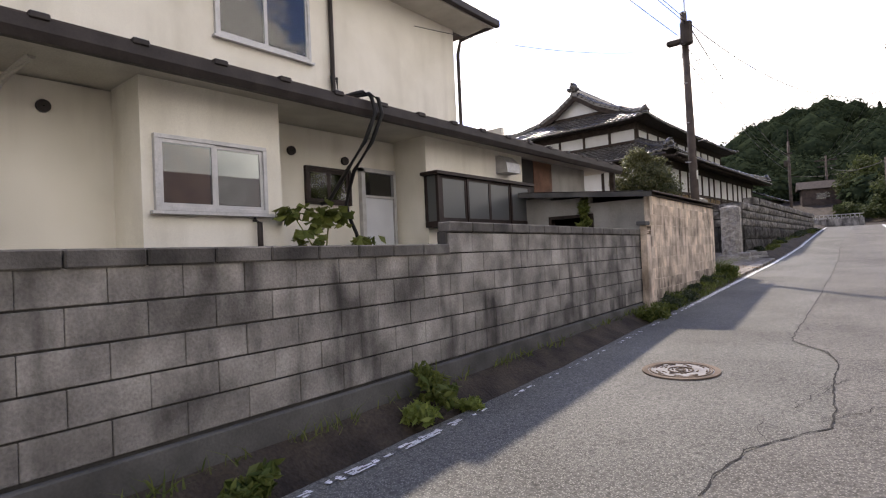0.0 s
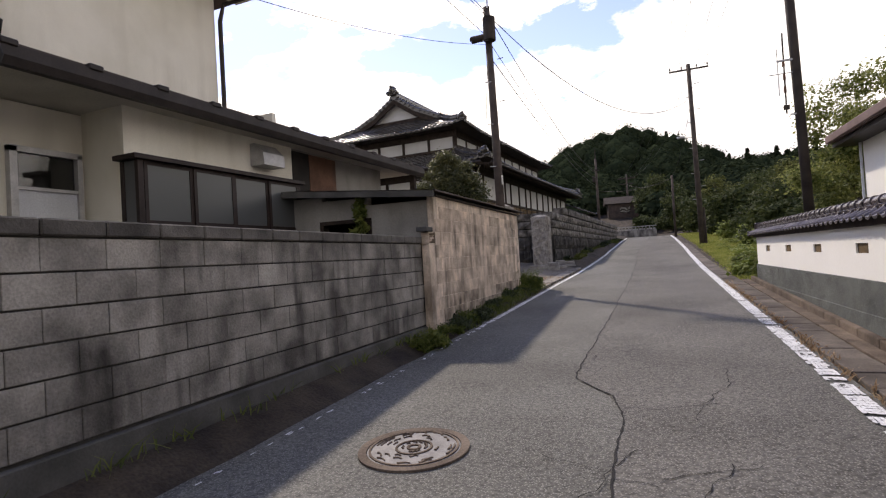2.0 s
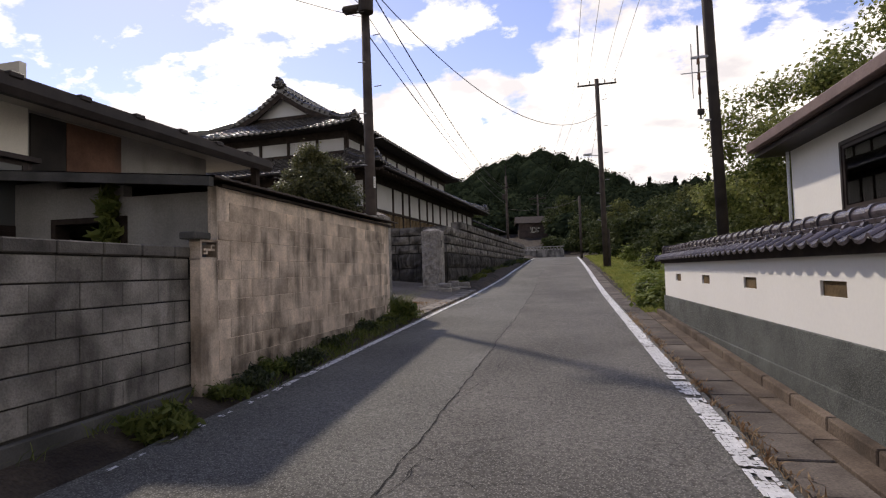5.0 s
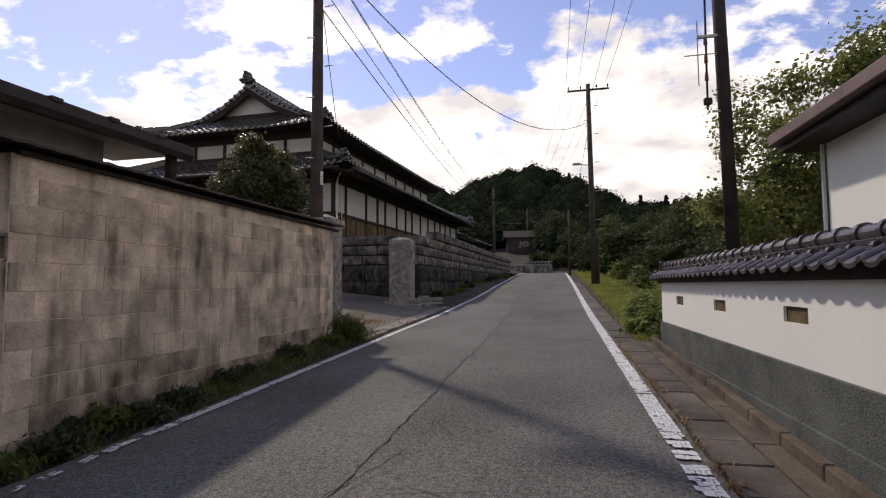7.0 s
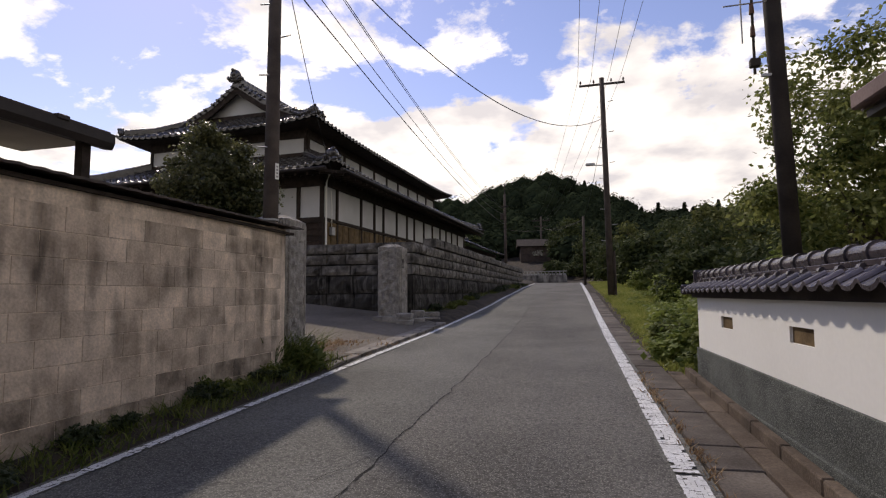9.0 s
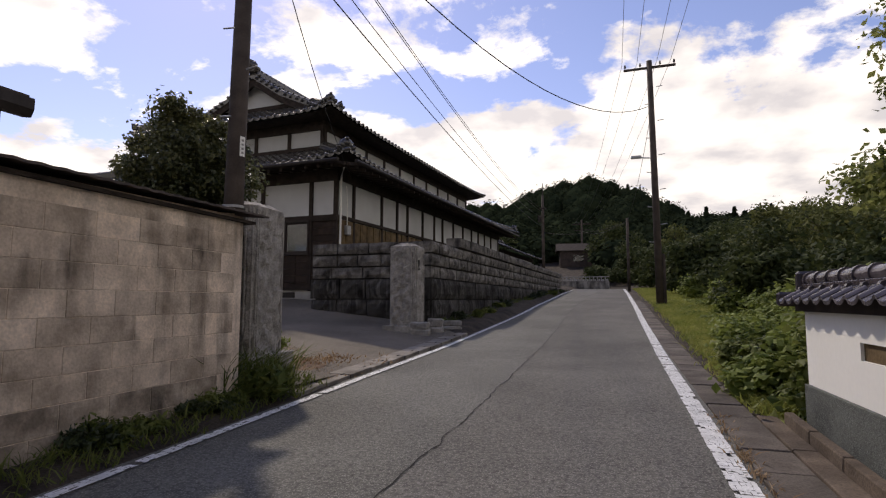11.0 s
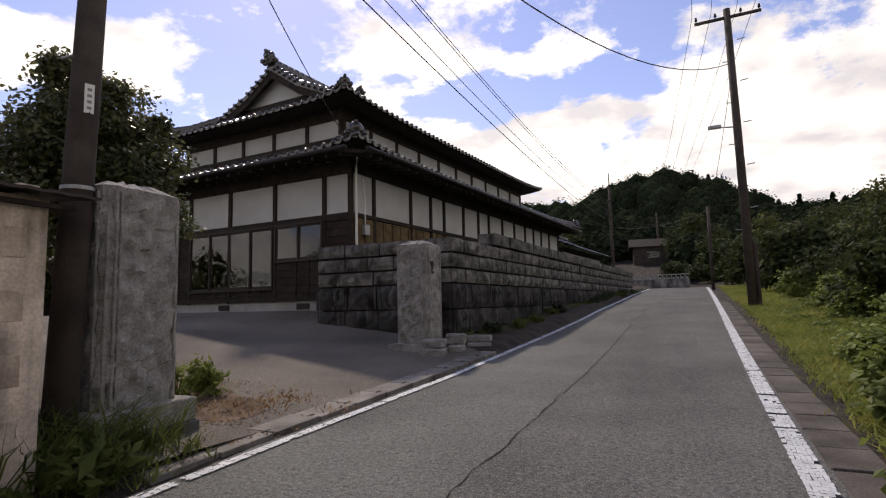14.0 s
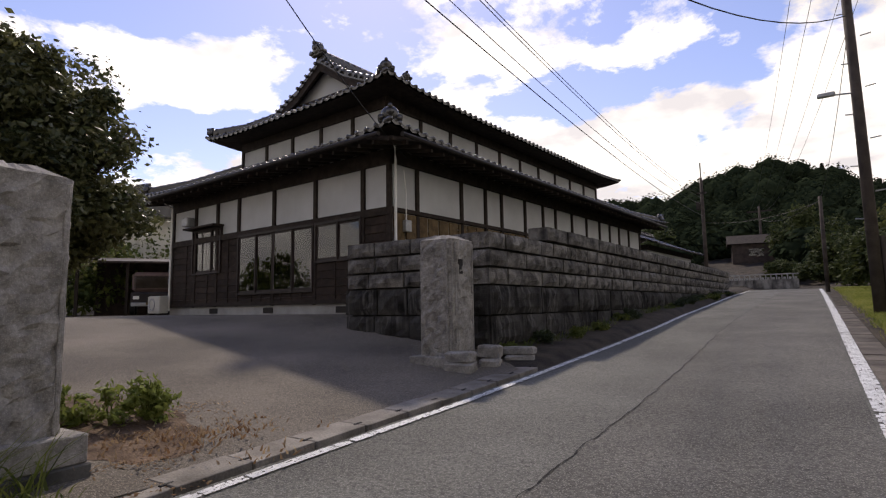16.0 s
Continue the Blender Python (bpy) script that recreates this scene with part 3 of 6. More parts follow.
# ---- shed of painted blocks ----
MS = pose(-3.515, 9.42, 0, 0, 0, 92.4)
shed = thing("block_shed", "low shed of whitewashed blocks with rusty sheet roof", "shed", MS)
LS = 5.78
part("wall_front", prism([(0.25, -0.2), (LS, -0.2), (LS, 2.3), (0.25, 2.24)], 0.0, 0.1, "x"), SHEDJOINT, shed)
shed.children[-1].matrix_basis = Matrix(((0, 1, 0, 0), (1, 0, 0, 0.008), (0, 0, 1, 0), (0, 0, 0, 1)))
part("wall_end", boxes((LS - 0.12, 0.12, 0, LS, 3.0, 2.4)), SHEDJOINT, shed)
part("wall_side", boxes((0.3, 0.12, 0, 0.42, 1.15, 2.2), (0.3, 2.0, 0, 0.42, 3.2, 2.42), (0.3, 1.15, 1.98, 0.42, 2.0, 2.33)), GREYBOARD, shed)
# near-black sheets paint the shade seen through the shed door
part("back_room", boxes((1.6, 0.2, 0, 1.65, 3.0, 2.2), (0.42, 3.0, 0, LS, 3.05, 2.3)), HOLLOWSHADE, shed, "near-black sheets for the unlit inside of the shed")
part("door_frame", boxes((0.27, 1.1, 0.2, 0.45, 1.16, 2.0), (0.27, 1.99, 0.2, 0.45, 2.05, 2.0), (0.27, 1.1, 1.94, 0.45, 2.05, 2.0)), DARKWOOD, shed)
bm = bmesh.new()
nx = 140
rows = []
for j, (v, z) in enumerate(((-0.12, 0.0), (3.3, 0.3))):
    rows.append([[bm.verts.new((0.05 + (LS + 0.22) * i / nx, v, 2.29 + 0.03 * (i / nx) + z + 0.004 * math.sin(i * 1.57) + dz)) for i in range(nx + 1)] for dz in (0.0, 0.02)])
for i in range(nx):
    bm.faces.new((rows[0][1][i], rows[0][1][i + 1], rows[1][1][i + 1], rows[1][1][i]))
    bm.faces.new((rows[0][0][i], rows[1][0][i], rows[1][0][i + 1], rows[0][0][i + 1]))
    bm.faces.new((rows[0][0][i], rows[0][0][i + 1], rows[0][1][i + 1], rows[0][1][i]))
part("sheet_roof", bm, TIN, shed, "rusty corrugated sheet roof")
part("roof_fascia", prism([(-0.1, 2.2), (3.4, 2.5), (3.4, 2.6), (-0.1, 2.29)], -0.02, 0.05, "x"), FOOTING, shed, "pale flaking timber fascia")
part("wall_plate", boxes((0.28, -0.04, 2.235, LS + 0.15, 0.14, 2.265)), DARKWOOD, shed)

# low pier with pierced block at the shed corner
pier = thing("wall_pier", "short whitewashed pier with pierced ornamental block", "pier", MS)
part("pier_body", boxes((-0.02, 0.0, -0.2, 0.25, 0.12, 1.5), bevel=0.006), SHEDBLOCK, pier)
part("pierced_block", boxes((-0.02, 0.0, 1.5, 0.0, 0.12, 1.69), (0.23, 0.0, 1.5, 0.25, 0.12, 1.69), (-0.02, 0.0, 1.5, 0.25, 0.12, 1.52), (-0.02, 0.0, 1.67, 0.25, 0.12, 1.69), (0.03, 0.0, 1.585, 0.2, 0.12, 1.605), (0.07, 0.0, 1.55, 0.09, 0.12, 1.585), (0.14, 0.0, 1.605, 0.16, 0.12, 1.64), (0.03, 0, 1.55, 0.07, 0.12, 1.565), (0.16, 0, 1.63, 0.2, 0.12, 1.645)), SHEDBLOCK, pier, "pierced ornamental block")
part("pier_cap", boxes((-0.13, -0.02, 1.69, 0.12, 0.15, 1.76), bevel=0.01), FOOTING, pier, "dark moss-stained cap")


# ---- gate posts ----
def gate_post(name, label, m, w, d, z0, z1, plinth, seed):
    t = thing(name, label, "gate post", m, group="gate posts")
    rnd = random.Random(seed)
    bm = bmesh.new()
    nx, nz = 13, 38
    def skin(corner, along, out, length):
        g = []
        for j in range(nz):
            row = []
            for i in range(nx):
                rim = i in (0, nx - 1)
                o = -0.012 if rim else 0.012 + 0.042 * noise.noise((i * 0.6 + seed, j * 0.45, length * 3)) + rnd.uniform(-0.009, 0.009)
                p = Vector(corner) + Vector(along) * (length * i / (nx - 1)) + Vector(out) * o
                row.append(bm.verts.new((p.x, p.y, z0 + (z1 - z0) * j / (nz - 1) + (0 if j in (0, nz - 1) else rnd.uniform(-0.02, 0.02)))))
            g.append(row)
        for j in range(nz - 1):
            for i in range(nx - 1):
                bm.faces.new((g[j][i], g[j][i + 1], g[j + 1][i + 1], g[j + 1][i]))
        return g
    hw, hd = w / 2, d / 2
    tops = [skin((-hw, -hd, 0), (1, 0, 0), (0, -1, 0), w), skin((hw, -hd, 0), (0, 1, 0), (1, 0, 0), d), skin((hw, hd, 0), (-1, 0, 0), (0, 1, 0), w), skin((-hw, hd, 0), (0, -1, 0), (-1, 0, 0), d)]
    crown = bm.verts.new((0, 0, z1 + 0.09))
    for g in tops:
        mid = [bm.verts.new((v.co.x * 0.55, v.co.y * 0.55, z1 + rnd.uniform(0.05, 0.085))) for v in g[-1]]
        for i in range(nx - 1):
            bm.faces.new((g[-1][i], g[-1][i + 1], mid[i + 1], mid[i]))
            bm.faces.new((mid[i], mid[i + 1], crown))
    bmesh.ops.remove_doubles(bm, verts=bm.verts, dist=0.004)
    bmesh.ops.recalc_face_normals(bm, faces=bm.faces)
    part("shaft", bm, GRANITE, t)
    e = 0.034
    part("edge_moulding", boxes(*[(sx_ * hw - (0.035 if sx_ > 0 else 0), sy_ * hd - (0.035 if sy_ > 0 else 0), z0, sx_ * hw + (0 if sx_ > 0 else 0.035), sy_ * hd + (0 if sy_ > 0 else 0.035), z1 - 0.03) for sx_ in (-1, 1) for sy_ in (-1, 1)], (hw - 0.1, -hd - e, z0, hw - 0.07, -hd + 0.02, z1 - 0.04), (hw - 0.02, -hd + 0.05, z0, hw + e, -hd + 0.075, z1 - 0.04), (hw - 0.02, -hd + 0.095, z0, hw + e - 0.006, -hd + 0.115, z1 - 0.04), (hw - 0.02, hd - 0.05, z0, hw + e - 0.01, hd - 0.02, z1 - 0.04), bevel=0.006), GRANITE, t)
    part("plinth", boxes((-hw - 0.13, -hd - 0.13, z0 - 0.2, hw + 0.13, hd + 0.13, z0), bevel=0.012), GRANITE, t, "pale dressed granite plinth")
    part("base_slab", boxes((-hw - 0.15, -hd - 0.15, plinth - 0.4, hw + 0.15, hd + 0.15, z0 - 0.2), bevel=0.012), FOOTING, t, "dark damp footing slab")
    return t


gate_post("gate_post", "tall rough-hewn grey granite gate post on a plinth beside the shed", pose(-4.46, 16.13, 0, 0, 0, 6), 0.58, 0.70, 0.78, 2.56, 0.45, 3)
rp = gate_post("gate_post", "rough-hewn grey granite gate post before the stone wall", pose(-4.73, 21.83, 0, 0, 0, 3), 0.58, 0.6, 0.88, 2.62, 0.75, 8)
part("nameplate", boxes((0.285, -0.12, 2.1, 0.305, -0.02, 2.32)), HOLLOWSHADE, rp, "small dark nameplate recess")


def loose_stone(m, w, d, h, seed):
    rnd = random.Random(seed)
    bm = box(bmesh.new(), -w / 2, -d / 2, 0, w / 2, d / 2, h, bevel=0.025)
    for v in bm.verts:
        v.co += Vector((rnd.uniform(-1, 1), rnd.uniform(-1, 1), rnd.uniform(-0.5, 0.5) if v.co.z > h * 0.3 else 0)) * 0.018
    ob = new("cut_stone", mesh_of(bm, "cut_stone", GRANITE))
    ob.matrix_world = m
    return tagged(ob, "small squared granite block lying by the gate post", "stone", group="loose stones by the gate")


for i, (x, y, z, w, d, h, r) in enumerate(((-4.28, 21.52, 0.64, 0.42, 0.3, 0.17, 12), (-4.3, 21.54, 0.81, 0.4, 0.28, 0.15, 6), (-4.1, 22.05, 0.66, 0.3, 0.3, 0.17, 25), (-4.16, 22.12, 0.83, 0.32, 0.26, 0.19, 8), (-3.98, 22.75, 0.69, 0.45, 0.32, 0.14, 20), (-4.03, 22.8, 0.83, 0.5, 0.3, 0.13, 15))):
    loose_stone(pose(x, y, z, 0, 0, r), w, d, h, i + 40)

# ---- stone wall of the big house ----
MF = pose(-7.72, 22.62, 0, 0, 0, 1.5)
MD = pose(-4.48, 22.70, 0, 0, 0, 90.3)
wall_s = thing("wall_stone_gate", "dark rough stone wall by the driveway", "wall", MF, kind="structure")
wall_l = thing("wall_stone_lane", "long rough-faced stone wall along the lane", "wall", MD, kind="structure")
LF, LD = 3.24, 24.5
part("core", boxes((0.05, 0.09, 0.3, LF - 0.06, 0.42, 2.85)), MORTAR, wall_s)
part("core", boxes((0.08, 0.09, 0.3, LD, 0.42, 2.85)), MORTAR, wall_l)


# ---- the big tiled-roof house ----
MH = pose(-7.95, 24.15, 0, 0, 0, -1.8)          # origin at the near corner; x negative along the front, y along the side
HW, HL = 10.15, 17.4
big = thing("traditional_house", "large traditional house, white plaster, dark timber, grey tiled hip-and-gable roof", "house", MH)
for q in ((-HW, 0.06, 1.6, -0.06, 0.2, 5.4), (-0.2, 0.2, 1.6, -0.06, HL, 5.3), (-HW, 0.2, 1.6, -HW + 0.14, HL, 5.3), (-HW + 0.14, HL - 0.14, 1.6, -0.2, HL, 5.3)):
    part("plaster_wall", boxes(q), HOUSEPLASTER, big, "white plaster wall, its shade greyed into the colour")
part("foundation", boxes((-HW - 0.02, 0.02, 0.9, 0.0, 0.3, 1.72), (-0.3, 0.02, 0.9, 0.0, HL, 1.72)), HOUSEBASE, big, "grey concrete foundation")
# vent hollows have no depth; their shade is a near-black block
for u in (1.6, 4.6, 7.4):
    part("vent", boxes((-u - 0.22, 0.0, 1.5, -u + 0.22, 0.06, 1.66)), HOLLOWSHADE, big, "foundation vent, its shaded hollow as a near-black block")
front_posts = (0.06, 0.9, 2.65, 4.42, 6.15, 7.32, 8.62, 10.09)
for u in front_posts:
    part("post", boxes((-u - 0.06, 0.0, 1.7, -u + 0.06, 0.1, 5.25), bevel=0.006), DARKWOOD, big)
side_posts = (1.0, 2.83, 4.0, 4.87, 6.28, 7.5, 8.44, 9.78, 11.1, 12.4, 13.5, 14.6, 15.8, 17.3)
for v in side_posts:
    part("post", boxes((-0.1, v - 0.055, 1.7, 0.0, v + 0.055, 5.25), bevel=0.006), DARKWOOD, big)
part("rail", boxes((-HW, -0.01, 3.72, 0.02, 0.1, 3.9)), DARKWOOD, big)
part("rail", boxes((-0.1, 0.0, 3.8, 0.012, HL, 3.9)), DARKWOOD, big)
part("eave_beam", boxes((-HW, -0.02, 4.9, 0.03, 0.12, 5.25), (-0.12, -0.02, 4.93, 0.03, HL, 5.25)), DARKWOOD, big)
# lower boarding of the front
for a, b, z0, z1 in ((0.12, 0.84, 1.75, 3.72), (0.96, 2.59, 1.75, 2.75), (6.21, 7.26, 1.75, 3.72), (7.38, 8.56, 1.75, 2.72), (2.71, 6.09, 1.8, 2.04), (8.68, 10.03, 1.75, 3.72)):
    n = max(2, int((z1 - z0) / 0.19))
    w = (z1 - z0) / n
    for k in range(n):
        part("board", prism([(0.07, z0 + w * k), (0.015, z0 + w * k), (0.035, z0 + w * (k + 1) - 0.004), (0.07, z0 + w * (k + 1) - 0.004)], -b + 0.004, -a - 0.004, "x"), SIDING, big)
    for k in range(1, int((b - a) / 0.45)):
        part("batten", boxes((-a - 0.45 * k - 0.015, 0.004, z0, -a - 0.45 * k + 0.015, 0.03, z1)), DARKWOOD, big)
for v in np.arange(0.15, 9.0, 0.42):
    part("lattice_panel", boxes((-0.07, v + 0.02, 1.9, -0.02, v + 0.38, 3.78)), LATTICE, big, "weathered yellow-brown boarding")
part("side_skirt", boxes((-0.08, 9.2, 1.9, -0.025, HL, 3.78)), SIDING, big)
part("sill", boxes((-HW, -0.05, 1.72, 0.03, 0.1, 1.82)), DARKWOOD, big)


def sliding(parent, name, a, b, z0, z1, panes, inner, curtains=(), label="", y=0.0):
    """A framed row of sliding glass panes in the front wall, between a and b to the left of the corner."""
    w = part(name, boxes((-b, y - 0.03, z0 - 0.05, -a, y + 0.1, z0), (-b, y - 0.03, z1, -a, y + 0.1, z1 + 0.06), (-b - 0.05, y - 0.03, z0 - 0.05, -b, y + 0.1, z1 + 0.06), (-a, y - 0.03, z0 - 0.05, -a + 0.05, y + 0.1, z1 + 0.06), bevel=0.004), BROWNALU, parent, label)
    pw = (b - a) / panes
    for k in range(panes):
        x1, x0 = -a - pw * k, -a - pw * (k + 1)
        o = 0.0 if k % 2 else 0.03
        part("sash", boxes((x0, y + o, z0, x0 + 0.045, y + o + 0.03, z1), (x1 - 0.045, y + o, z0, x1, y + o + 0.03, z1), (x0 + 0.045, y + o, z0, x1 - 0.045, y + o + 0.03, z0 + 0.07), (x0 + 0.045, y + o, z1 - 0.05, x1 - 0.045, y + o + 0.03, z1)), BROWNALU, w)
        part("pane", boxes((x0 + 0.045, y + o + 0.01, z0 + 0.07, x1 - 0.045, y + o + 0.016, z1 - 0.05)), PANE, w, "dark reflecting pane").visible_shadow = False
    # no room is built: a near-black sheet paints its shade
    part("room", boxes((-b, y + 0.085, z0, -a, y + 0.095, z1)), inner, w, "near-black sheet for the unlit room behind the glass")
    for c0, c1 in curtains:
        bm = bmesh.new()
        pts = []
        n = 26
        for k in range(n + 1):
            x = -c0 + (c0 - c1) * k / n
            pts.append((x, y + 0.07 + 0.008 * math.sin(k * 1.5)))
        lo = [bm.verts.new((x, q, z0 + 0.03)) for x, q in pts]
        hi = [bm.verts.new((x, q, z1 - 0.02)) for x, q in pts]
        for k in range(n):
            bm.faces.new((lo[k], lo[k + 1], hi[k + 1], hi[k]))
        part("curtain", bm, CURTAIN, w, "pale hanging curtain", smooth=True)
    return w


sliding(big, "sliding_door", 2.73, 6.07, 2.08, 3.72, 4, HOLLOWSHADE, ((2.75, 3.2), (3.95, 4.6), (5.3, 6.05)), "brown-framed sliding glass doors with pale curtains")
sliding(big, "window", 0.98, 2.57, 2.8, 3.72, 2, HOLLOWSHADE, ((1.85, 2.55), (1.0, 1.4)), "sliding window with pale curtain")
sliding(big, "window", 7.1, 8.7, 2.78, 4.1, 3, HOLLOWSHADE, ((7.4, 8.3),), "wide sliding window")
part("window_hood", boxes((-8.85, -0.3, 4.16, -7.0, 0.08, 4.22)), DARKWOOD, big)
part("air_vent_hood", boxes((-9.02, -0.25, 4.3, -8.7, 0.05, 4.6), bevel=0.03), GALV, big)
for q in ([(-10.0, -0.1, 1.6), (-10.0, -0.1, 5.05), (-9.85, -0.5, 5.2)], [(0.03, 0.16, 1.6), (0.03, 0.16, 5.0), (0.35, -0.2, 5.22)]):
    part("drainpipe", tube(bmesh.new(), q, 0.035), PLASTER, big)
part("meter_box", boxes((0.0, 0.42, 3.35, 0.12, 0.62, 3.62), bevel=0.01), GALV, big, "grey electricity meter box")
part("conduit", tube(bmesh.new(), [(0.05, 0.5, 3.6), (0.05, 0.5, 4.3), (0.06, 0.42, 4.8)], 0.012, sides=6), PLASTER, big)


ac = thing("air_conditioner", "pale grey outdoor air-conditioning unit at the house corner", "air conditioner", MH @ pose(-10.0, -0.45, 1.47))
part("casing", boxes((-0.4, -0.15, 0.06, 0.4, 0.15, 0.62), bevel=0.02), SOFFIT, ac)
part("fan_grille", disc(bmesh.new(), 0.16, 0.21, 0.0, 0.02, 24), GALV, ac, m=Matrix.Translation((-0.1, -0.15, 0.34)) @ pose(0, 0, 0, 90, 0, 0))
for k in (-0.3, 0.3):
    part("foot", boxes((k - 0.04, -0.17, 0, k + 0.04, 0.17, 0.06)), GUTTER, ac)


def tiled(name, eave, top, parent, material, lift=0.2, sagv=0.12, pitch=0.28, course=0.27, base=0.0, verge=None):
    """A tiled slope. eave and top: pairs of points; rows of stepped, rolled tiles. lift: how far the eave's ends turn up."""
    e0, e1, t0, t1 = (Vector(p) for p in (*eave, *top))
    along = (e1 - e0)
    length = along.length
    ax = along.normalized()
    rise = (t0 - e0) - ax * (t0 - e0).dot(ax)
    n_c = max(3, int(rise.length / course))
    nx = int(length / pitch) * 5
    nrm = ax.cross(rise).normalized()
    if nrm.z < 0:
        nrm = -nrm
    vs, fs = [], []
    for j in range(n_c):
        for half in (0, 1):
            v = (j + half) / n_c
            a0, a1 = ((t0 - e0).dot(ax) * v, length + (t1 - e1).dot(ax) * v)
            if verge:
                a0, a1 = verge(v, a0, a1, length)
            for i in range(nx + 1):
                s = a0 + (a1 - a0) * i / nx
                edge = abs(2 * s / length - 1)
                roll = 0.034 * max(-0.35, math.cos(2 * math.pi * s / pitch))
                p = e0 + ax * s + rise * v + nrm * (roll + (0.03 if half == 0 else 0.0))
                p.z += lift * edge ** 5 * (1 - v) - sagv * math.sin(math.pi * v) * 1.0
                vs.append(p[:])
    w = nx + 1
    for j in range(2 * n_c - 1):
        for i in range(nx):
            fs.append((j * w + i, j * w + i + 1, (j + 1) * w + i + 1, (j + 1) * w + i))
    # thickness at the eave
    k = len(vs)
    for i in range(nx + 1):
        x, y, z = vs[i]
        vs.append((x - nrm.x * 0.02, y - nrm.y * 0.02, z - 0.07))
    for i in range(nx):
        fs.append((k + i, k + i + 1, i + 1, i))
    slope = raw(name, vs, fs, material, parent)
    # round eave ends
    bm = bmesh.new()
    for m_ in range(int(length / pitch) + 1):
        s = m_ * pitch
        edge = abs(2 * s / length - 1)
        p = e0 + ax * s
        p.z += lift * edge ** 5 + 0.03
        out = -Vector((rise.x, rise.y, 0)).normalized()
        side = Vector((-out.y, out.x, 0))
        rings = [[bm.verts.new(p + out * o + side * (math.cos(q) * r) + Vector((0, 0, math.sin(q) * r))) for q in (2 * math.pi * k / 8 for k in range(8))] for o, r in ((-0.1, 0.052), (0.0, 0.055), (0.03, 0.046), (0.045, 0.022))]
        for g, h in zip(rings, rings[1:]):
            for k in range(8):
                bm.faces.new((g[k], g[(k + 1) % 8], h[(k + 1) % 8], h[k]))
        bm.faces.new(rings[-1])
    bmesh.ops.recalc_face_normals(bm, faces=bm.faces)
    tagged(part("eave_tile_end", bm, material, slope, "round eave tile ends", smooth=True), kind="stuff")
    return slope


def under(name, x0, y0, x1, y1, ix0, iy0, ix1, iy1, z, zi, parent, lift=0.2):
    """Dark boarded underside of an eave, as a ring."""
    bm = bmesh.new()
    n = 16
    for (a, b, c, d) in (((x0, y0), (x1, y0), (ix1, iy0), (ix0, iy0)), ((x1, y0), (x1, y1), (ix1, iy1), (ix1, iy0)), ((x1, y1), (x0, y1), (ix0, iy1), (ix1, iy1)), ((x0, y1), (x0, y0), (ix0, iy0), (ix0, iy1))):
        prev = None
        for k in range(n + 1):
            t = k / n
            o = Vector((a[0] + (b[0] - a[0]) * t, a[1] + (b[1] - a[1]) * t, z + lift * abs(2 * t - 1) ** 5))
            q = Vector((d[0] + (c[0] - d[0]) * t, d[1] + (c[1] - d[1]) * t, zi))
            cur = (bm.verts.new(o), bm.verts.new(q))
            if prev:
                bm.faces.new((prev[0], cur[0], cur[1], prev[1]))
            prev = cur
    return part(name, bm, DARKWOOD, parent)


def onigawara(p, s, parent, rz=0):
    bm = bmesh.new()
    bmesh.ops.create_uvsphere(bm, u_segments=14, v_segments=10, radius=0.5)
    for v in bm.verts:
        v.co = Vector((v.co.x * 0.78, v.co.y * 0.5, v.co.z * 0.72 + 0.24))
    box(bm, -0.46, -0.14, -0.14, 0.46, 0.14, 0.1, bevel=0.06)
    for k in (-1, 1):
        tube(bm, [(k * 0.4, -0.2, 0.06), (k * 0.4, 0.16, 0.06)], 0.13, 0.13, 10)
    tube(bm, [(0, -0.3, 0.3), (0, 0.1, 0.3)], 0.17, 0.2, 12)
    tube(bm, [(0, -0.34, 0.52), (0, 0.2, 0.56)], 0.1, 0.13, 10)
    m = pose(*p, 0, 0, rz) @ Matrix.Diagonal((s, s, s, 1))
    return part("ridge_end_tile", bm, KAWARA, parent, "curled ornamental ridge-end tile", m=m, smooth=True)


def ridge(pts, parent, w=0.2, h=0.26, material=None):
    """A built-up ridge of stacked tiles with a round cap."""
    bm = bmesh.new()
    pts = [Vector(p) for p in pts]
    for a, b in zip(pts, pts[1:]):
        d = (b - a)
        side = Vector((-d.y, d.x, 0)).normalized()
        up = Vector((0, 0, 1))
        prof = [(-w, -0.1), (-w, h * 0.3), (-w * 0.8, h * 0.3), (-w * 0.8, h * 0.62), (-w * 0.55, h * 0.62), (-w * 0.45, h * 0.9), (0, h * 1.1), (w * 0.45, h * 0.9), (w * 0.55, h * 0.62), (w * 0.8, h * 0.62), (w * 0.8, h * 0.3), (w, h * 0.3), (w, -0.1)]
        n = max(1, int(d.length / 0.6))
        prev = None
        for k in range(n + 1):
            c = a + d * k / n
            ring = [bm.verts.new(c + side * q + up * z) for q, z in prof]
            if prev:
                for i in range(len(prof) - 1):
                    bm.faces.new((prev[i], prev[i + 1], ring[i + 1], ring[i]))
            else:
                bm.faces.new(ring)
            prev = ring
        bm.faces.new(prev[::-1])
        for k in range(int(d.length / 0.27)):
            c = a + d.normalized() * (0.27 * k + 0.13) + up * h * 0.62
            tube(bm, [c - d.normalized() * 0.05, c + d.normalized() * 0.05], w * 0.75, w * 0.62, 10)
            for sgn in (-1, 1):
                c2 = c + side * sgn * w * 1.02 - up * h * 0.55
                tube(bm, [c2 - side * sgn * 0.05, c2 + side * sgn * 0.08], 0.055, 0.055, 8)
    bmesh.ops.recalc_face_normals(bm, faces=bm.faces)
    return part("roof_ridge", bm, material or KAWARA, parent)


